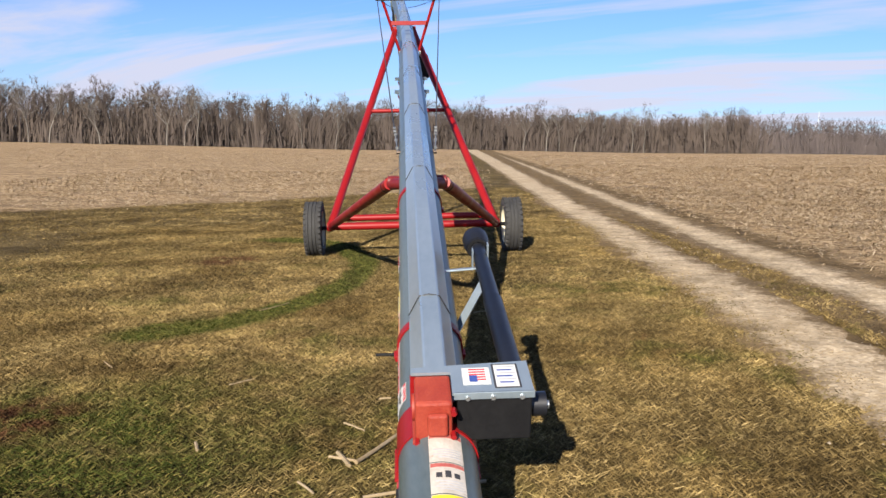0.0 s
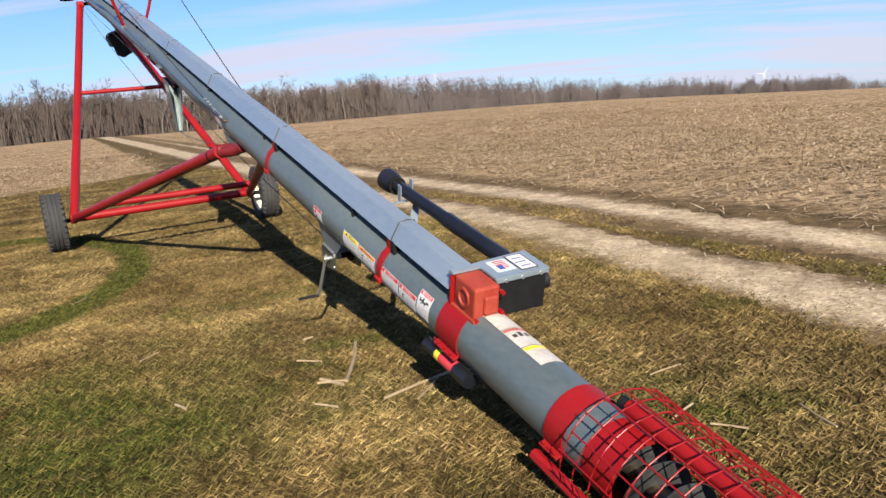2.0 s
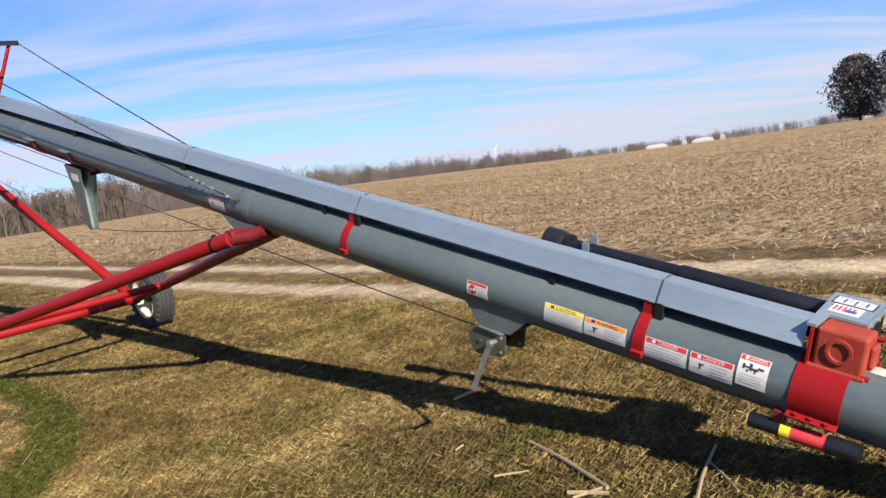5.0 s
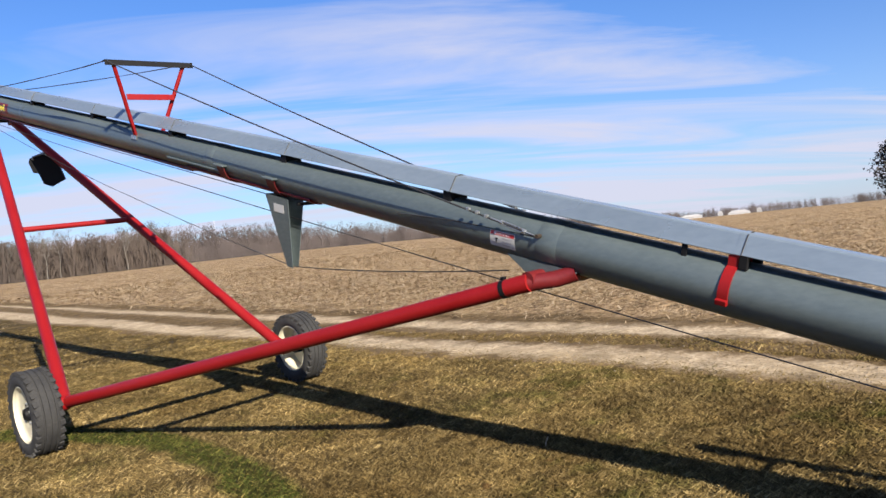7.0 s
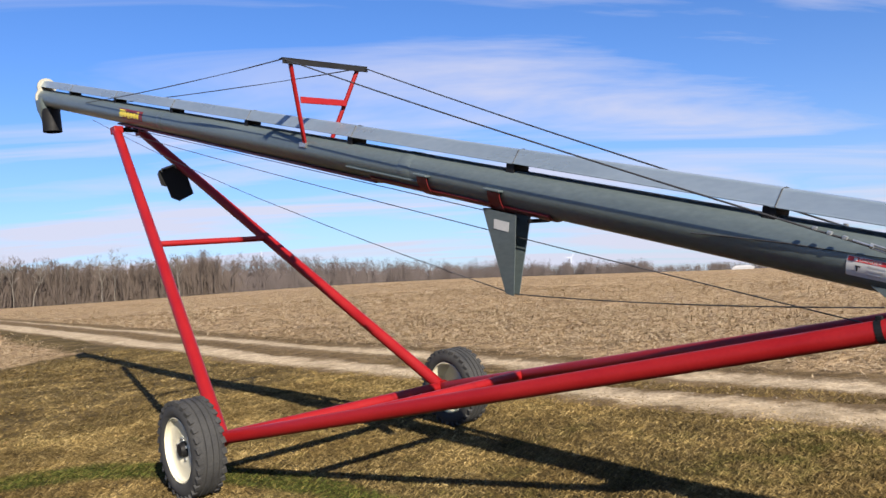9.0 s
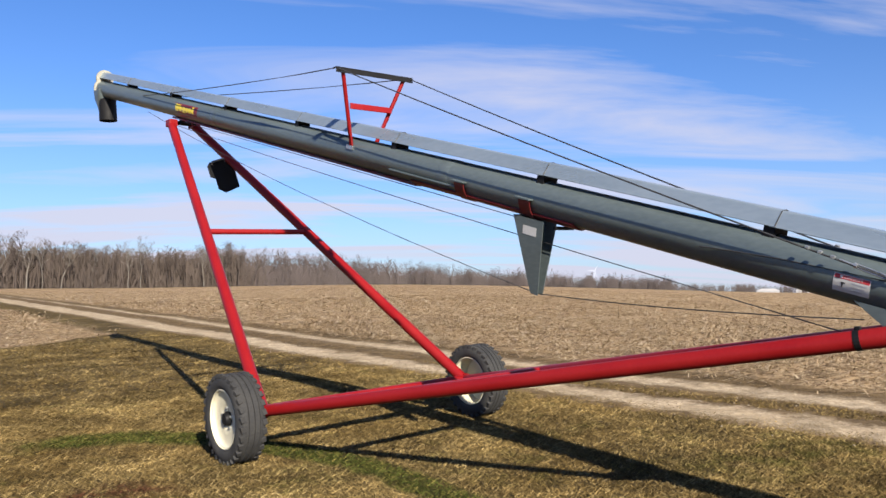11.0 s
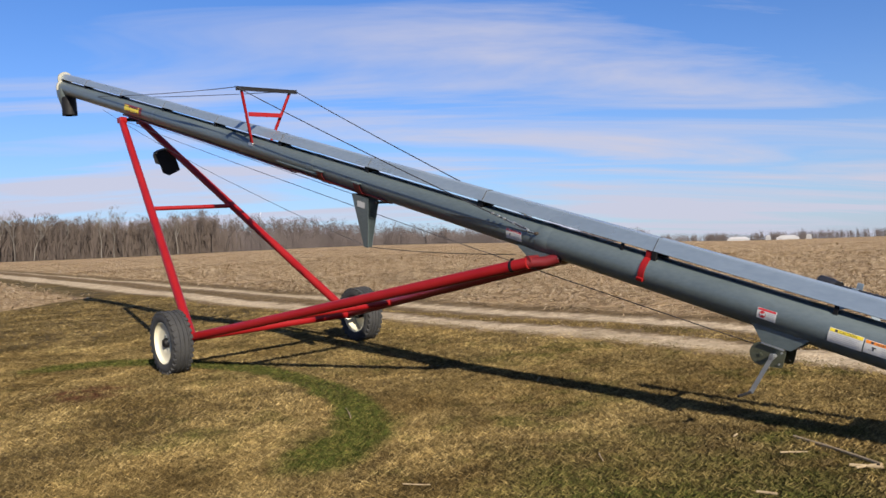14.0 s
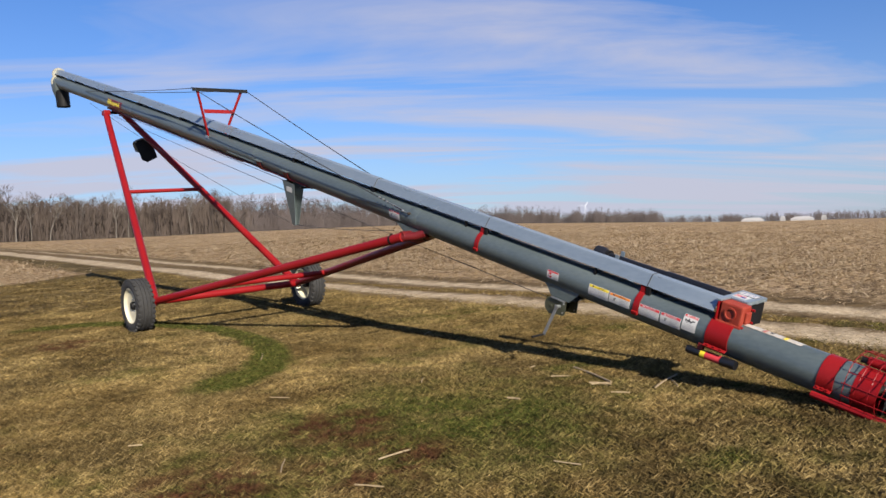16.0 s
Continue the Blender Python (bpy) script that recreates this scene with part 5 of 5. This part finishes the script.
# ---- gravel stones beside the tracks ----
n = 3200
y = rng.uniform(4, 22, n)
x = rng.uniform(0.9, 4.2, n) + 0.08 * y
on = np.exp(-((x - lane_edge(y) - 0.4) / 0.42) ** 2) + 0.5 * np.exp(-((x - 2.95 - 0.083 * y) / 0.4) ** 2)
k = rng.random(n) < on
x, y = x[k], y[k]
n = len(x)
r = rng.uniform(0.005, 0.012, n)
z = ground_height(x, y) + 0.016
oct_ = np.array([[1, 0, 0], [-1, 0, 0], [0, 1, 0], [0, -1, 0], [0, 0, 0.7], [0, 0, -0.6]])
v = (np.stack([x, y, z], -1)[:, None] + oct_[None] * r[:, None, None] * rng.uniform(0.6, 1.3, (n, 6, 1))).reshape(-1, 3)
f = (np.array([[0, 2, 4], [2, 1, 4], [1, 3, 4], [3, 0, 4], [2, 0, 5], [1, 2, 5], [3, 1, 5], [0, 3, 5]])[None] + (np.arange(n) * 6)[:, None, None]).reshape(-1, 3)
tagged(new("gravel", fast_mesh("gravel", v, f, M_STONE)), "loose pale limestone gravel on the lane", "gravel", kind="stuff")


# ---- trees ----
def sticks_mesh(seg, full=True):
    """Tapered three-sided sticks: rows of x0 y0 z0 r0 x1 y1 z1 r1."""
    p0, r0, p1, r1 = seg[:, 0:3], seg[:, 3], seg[:, 4:7], seg[:, 7]
    d = p1 - p0
    d = d / np.maximum(np.linalg.norm(d, axis=1, keepdims=True), 1e-6)
    ref = np.where(np.abs(d[:, 2:3]) > 0.9, np.array([[1.0, 0, 0]]), np.array([[0, 0, 1.0]]))
    u = np.cross(d, ref)
    u /= np.maximum(np.linalg.norm(u, axis=1, keepdims=True), 1e-6)
    w = np.cross(d, u)
    vs = []
    for p, r in ((p0, r0), (p1, r1)):
        for k in range(3):
            a = 2 * math.pi * k / 3
            vs.append(p + (u * math.cos(a) + w * math.sin(a)) * r[:, None])
    v = np.stack(vs, 1).reshape(-1, 3)
    if not full:
        f = (np.array([[0, 1, 4, 3], [1, 2, 5, 4]])[None] + (np.arange(len(seg)) * 6)[:, None, None]).reshape(-1, 4)
        return v, f
    f = (np.array([[0, 1, 4, 3], [1, 2, 5, 4], [2, 0, 3, 5]])[None] + (np.arange(len(seg)) * 6)[:, None, None]).reshape(-1, 4)
    return v, f


def bare_tree(rnd, height, spread, forks, twig_n):
    """Trunk, limbs and twigs of a leafless tree, as rows of tapered sticks."""
    big, fine = [], []

    def grow(p, d, ln, r, depth):
        steps = 3
        for i in range(steps):
            e = p + d * ln / steps
            r2 = r * (0.86 if depth else 0.9)
            (big if depth < 3 else fine).append([*p, r, *e, r2])
            p, r = e, r2
            d = (d + Vector((rnd.gauss(0, 0.10), rnd.gauss(0, 0.10), 0.05))).normalized()
            if depth >= 1 and depth < 4:
                for _ in range(1 if depth < 3 else 0):
                    side = (d + Vector((rnd.gauss(0, 0.7), rnd.gauss(0, 0.7), rnd.uniform(-0.1, 0.5)))).normalized()
                    grow(p, side, ln * rnd.uniform(0.4, 0.6), r * 0.5, depth + 1 if depth + 1 > 3 else 3)
        if depth < 3:
            for _ in range(forks + (depth == 0)):
                side = (d + Vector((rnd.gauss(0, spread), rnd.gauss(0, spread), rnd.uniform(0.1, 0.4)))).normalized()
                grow(p, side, ln * rnd.uniform(0.55, 0.8), r * 0.62, depth + 1)
        elif depth == 3:
            for _ in range(twig_n):
                side = (d + Vector((rnd.gauss(0, 0.6), rnd.gauss(0, 0.6), rnd.uniform(0, 0.5)))).normalized()
                e = p + side * rnd.uniform(0.5, 1.5)
                fine.append([*p, 0.022, *e, 0.010])
    grow(Vector((0, 0, -0.2)), Vector((rnd.gauss(0, 0.04), rnd.gauss(0, 0.04), 1)).normalized(), height * 0.36, height * 0.017, 0)
    return np.array(big), np.array(fine)


rt = random.Random(11)
KINDS = [bare_tree(rt, rt.uniform(14.0, 17.0), rt.uniform(0.30, 0.5), 2, 8) for _ in range(6)]


def wood_line(u):
    """The wood's front edge: u from 0 to 1 along the far side of the fields."""
    pts = [(-230, 150), (-120, 172), (-40, 186), (30, 188), (80, 182)]
    u *= len(pts) - 1
    i = min(int(u), len(pts) - 2)
    a, b = pts[i], pts[i + 1]
    return a[0] + (b[0] - a[0]) * (u - i), a[1] + (b[1] - a[1]) * (u - i)


def stature(x):
    """The wood stands taller where it comes nearer the yard."""
    return min(1.22, max(0.80, 1.0 - 0.0032 * (x + 5)))


# named front trees, pale and dark, each a thing of its own
proto = []
for k, (big, fine) in enumerate(KINDS):
    for mat in (M_BARK, M_PALE):
        e = root("bare_tree", (0, -60 - 12 * k, 0), "leafless grey-brown tree at the wood's edge" if mat is M_BARK else "leafless pale-barked tree at the wood's edge", "tree", "trees at the wood's edge")
        v, f = sticks_mesh(big)
        o = new("trunk", fast_mesh("trunk", v, f, mat))
        o.parent = e
        v, f = sticks_mesh(fine)
        o = new("crown", fast_mesh("crown", v, f, M_TWIG if mat is M_BARK else M_PALE))
        o.parent = e
        proto.append(e)
used = set()
for i in range(74):
    u = (i + rt.uniform(0.1, 0.9)) / 74
    x, y = wood_line(u)
    k = rt.randrange(6) * 2 + (1 if rt.random() < 0.30 else 0)
    sc = rt.uniform(0.62, 0.90) * stature(x)
    m = pose(x, y + rt.uniform(-2, 1), float(ground_height(np.array(x), np.array(y))), 0, 0, rt.uniform(0, 360))
    if k not in used:
        used.add(k)
        proto[k].matrix_basis = m
        proto[k].scale = (sc, sc, sc)
    else:
        c = copy_thing(proto[k], m)
        c.scale = (sc, sc, sc * rt.uniform(0.92, 1.1))
for k, e in enumerate(proto):
    if k not in used:
        for c in list(e.children):
            bpy.data.objects.remove(c)
        bpy.data.objects.remove(e)


def wood_mass(name, spots, kinds, mat, label, under, thin=2):
    """Many joined trees with brush between the trunks."""
    segs = []
    for x, y, sc in spots:
        big, fine = kinds[rt.randrange(len(kinds))]
        s = np.concatenate([big, fine[::thin]])
        a = rt.uniform(0, 6.283)
        c, sn = math.cos(a), math.sin(a)
        s = s.copy()
        for o in (0, 4):
            px, py = s[:, o].copy(), s[:, o + 1].copy()
            s[:, o], s[:, o + 1], s[:, o + 2] = (px * c - py * sn) * sc + x, (px * sn + py * c) * sc + y, s[:, o + 2] * sc
            s[:, o + 2] += float(ground_height(np.array(x), np.array(y)))
            s[:, o + 3] *= 2.1 * sc
        segs.append(s)
        gz = float(ground_height(np.array(x), np.array(y)))
        for _ in range(under):
            bx, by = x + rt.gauss(0, 3.2), y + rt.gauss(0, 2.0)
            h = rt.uniform(1.5, 10.5) * (0.6 + 0.4 * sc)
            lx, ly = rt.gauss(0, 0.9), rt.gauss(0, 0.6)
            segs.append(np.array([[bx, by, gz - 0.3, 0.10 * sc, bx + lx, by + ly, gz + h, 0.035 * sc], [bx + lx * 0.5, by, gz + h * 0.4, 0.06, bx + lx * 0.5 + rt.gauss(0, 1.2), by, gz + h * 0.85, 0.03]]))
    v, f = sticks_mesh(np.concatenate(segs), False)
    return tagged(new(name, fast_mesh(name, v, f, mat)), label, "wood", kind="stuff")


spots = []
for i in range(540):
    x, y = wood_line(rt.random())
    spots.append((x, y + 2 + rt.random() ** 1.3 * 30, rt.uniform(0.62, 0.86) * stature(x)))
wood_mass("wood", spots, KINDS, M_TWIG, "dense leafless winter wood beyond the stubble field", 52)


def polar(az, d):
    return d * math.sin(radians(az)) - 2, d * math.cos(radians(az)) + 5


spots = []
for i in range(340):
    az = 22.5 + 33 * rt.random()
    d = 290 + (az - 22) * 7.5 + rt.random() * 36
    x, y = polar(az, d)
    spots.append((x, y, rt.uniform(0.98, 1.28) * (1 - 0.012 * (az - 22))))
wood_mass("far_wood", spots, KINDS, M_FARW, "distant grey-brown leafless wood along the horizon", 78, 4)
spots = []
for i in range(300):
    az = 50 + 34 * rt.random()
    x, y = polar(az, 760 + rt.random() * 120)
    spots.append((x, y, rt.uniform(0.40, 0.72)))
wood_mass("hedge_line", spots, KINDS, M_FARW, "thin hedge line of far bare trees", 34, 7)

# evergreen windbreak at the field's far corner
for az, d, h in ((74.35, 172, 12.5), (77.0, 166, 13.0), (80.2, 175, 12.0), (83, 170, 12.5)):
    x, y = polar(az, d)
    e = root("windbreak_tree", (x, y, 0), "dark grey-brown dense rounded tree of a windbreak", "tree", "windbreak trees")
    bm = bmesh.new()
    rod(bm, (x, y, -0.1), (x, y, h * 0.9), 0.28, 0.05, seg=8)
    part("trunk", bm, M_BARK, e)
    n = 9000
    t_ = rng.random(n)
    rad = 0.42 * h * np.sqrt(np.clip(1 - (1.7 * t_ - 0.75) ** 2, 0.02, 1)) * np.sqrt(rng.random(n)) * rng.uniform(0.7, 1.12, n)
    a = rng.uniform(0, 6.283, n)
    rad *= 1 + 0.16 * np.sin(3 * a + 5 * t_) + 0.10 * np.sin(7 * a - 11 * t_)
    cx, cy, cz = x + rad * np.cos(a), y + rad * np.sin(a), 0.9 + t_ * (h - 1.0)
    sz = rng.uniform(0.08, 0.30, n)
    v = np.stack([np.stack([cx, cy, cz], -1) + rng.normal(0, 1, (n, 3)) * sz[:, None] for _ in range(3)], 1).reshape(-1, 3)
    f = np.arange(n * 3).reshape(-1, 3)
    o = new("crown", fast_mesh("crown", v, f, M_EVER))
    o.parent = e
    o.matrix_parent_inverse = world_of(e).inverted()


# ---- far farm buildings ----
def barn(az, d, w, dep, h, ridge):
    x, y = polar(az, d)
    z = float(ground_height(np.array(x), np.array(y)))
    e = root("barn", (x, y, z), "long low white farm building on the horizon", "farm building", "far farm buildings")
    m = Matrix.Translation((x, y, z)) @ Matrix.Rotation(radians(-az), 4, "Z")
    bm = bmesh.new()
    block(bm, m, (-w / 2, -dep / 2, -0.2), (w / 2, dep / 2, h))
    part("wall", bm, M_BARN, e)
    bm = bmesh.new()
    prism(bm, m, [(-w / 2 - 0.4, h), (w / 2 + 0.4, h), (w * 0.30, ridge), (-w * 0.30, ridge)], -dep / 2 - 0.4, dep / 2 + 0.4, 1)
    part("roof", bm, M_BARN, e)
    for o in (-0.3, 0.05, 0.32):
        bm = bmesh.new()
        block(bm, m, (w * o - 0.8, -dep / 2 - 0.05, -0.1), (w * o + 0.8, -dep / 2 + 0.02, h * 0.75))
        part("door", bm, M_GREY, e)


barn(61.6, 527, 13, 8, 1.1, 2.5)
barn(64.7, 527, 13, 8, 1.1, 2.6)
barn(63.5, 540, 2.4, 3, 2.6, 3.1)
barn(66.0, 540, 2.4, 3, 2.6, 3.0)


# ---- wind turbines ----
def turbine(az, d, spin, face):
    x, y = polar(az, d)
    e = root("wind_turbine", (x, y, 0), "pale three-bladed wind turbine far beyond the wood", "wind turbine", "far wind turbines")
    hz = 92.0
    bm = bmesh.new()
    rod(bm, (x, y, -1), (x, y, hz), 2.3, 1.4, seg=14)
    part("tower", bm, M_TURB, e, smooth=True)
    hm = Matrix.Translation((x, y, hz + 1.5)) @ Matrix.Rotation(radians(face), 4, "Z")
    bm = bmesh.new()
    block(bm, hm, (-1.9, -4.5, -1.9), (1.9, 6.5, 1.9), 0.6)
    part("nacelle", bm, M_TURB, e)
    for k in range(3):
        bm = bmesh.new()
        bmx = hm @ Matrix.Translation((0, -5.5, 0)) @ Matrix.Rotation(radians(spin + 120 * k), 4, "Y")
        prism(bm, bmx, [(-0.9, 0.5), (0.9, 0.5), (1.5, 8), (0.6, 40), (0.2, 42), (-0.4, 20), (-0.8, 6)], -0.35, 0.35, 1)
        part("blade", bm, M_TURB, e)


turbine(27.9, 2550, 14, 62)
turbine(31.8, 3150, 62, 20)
turbine(50.3, 4300, 35, -30)
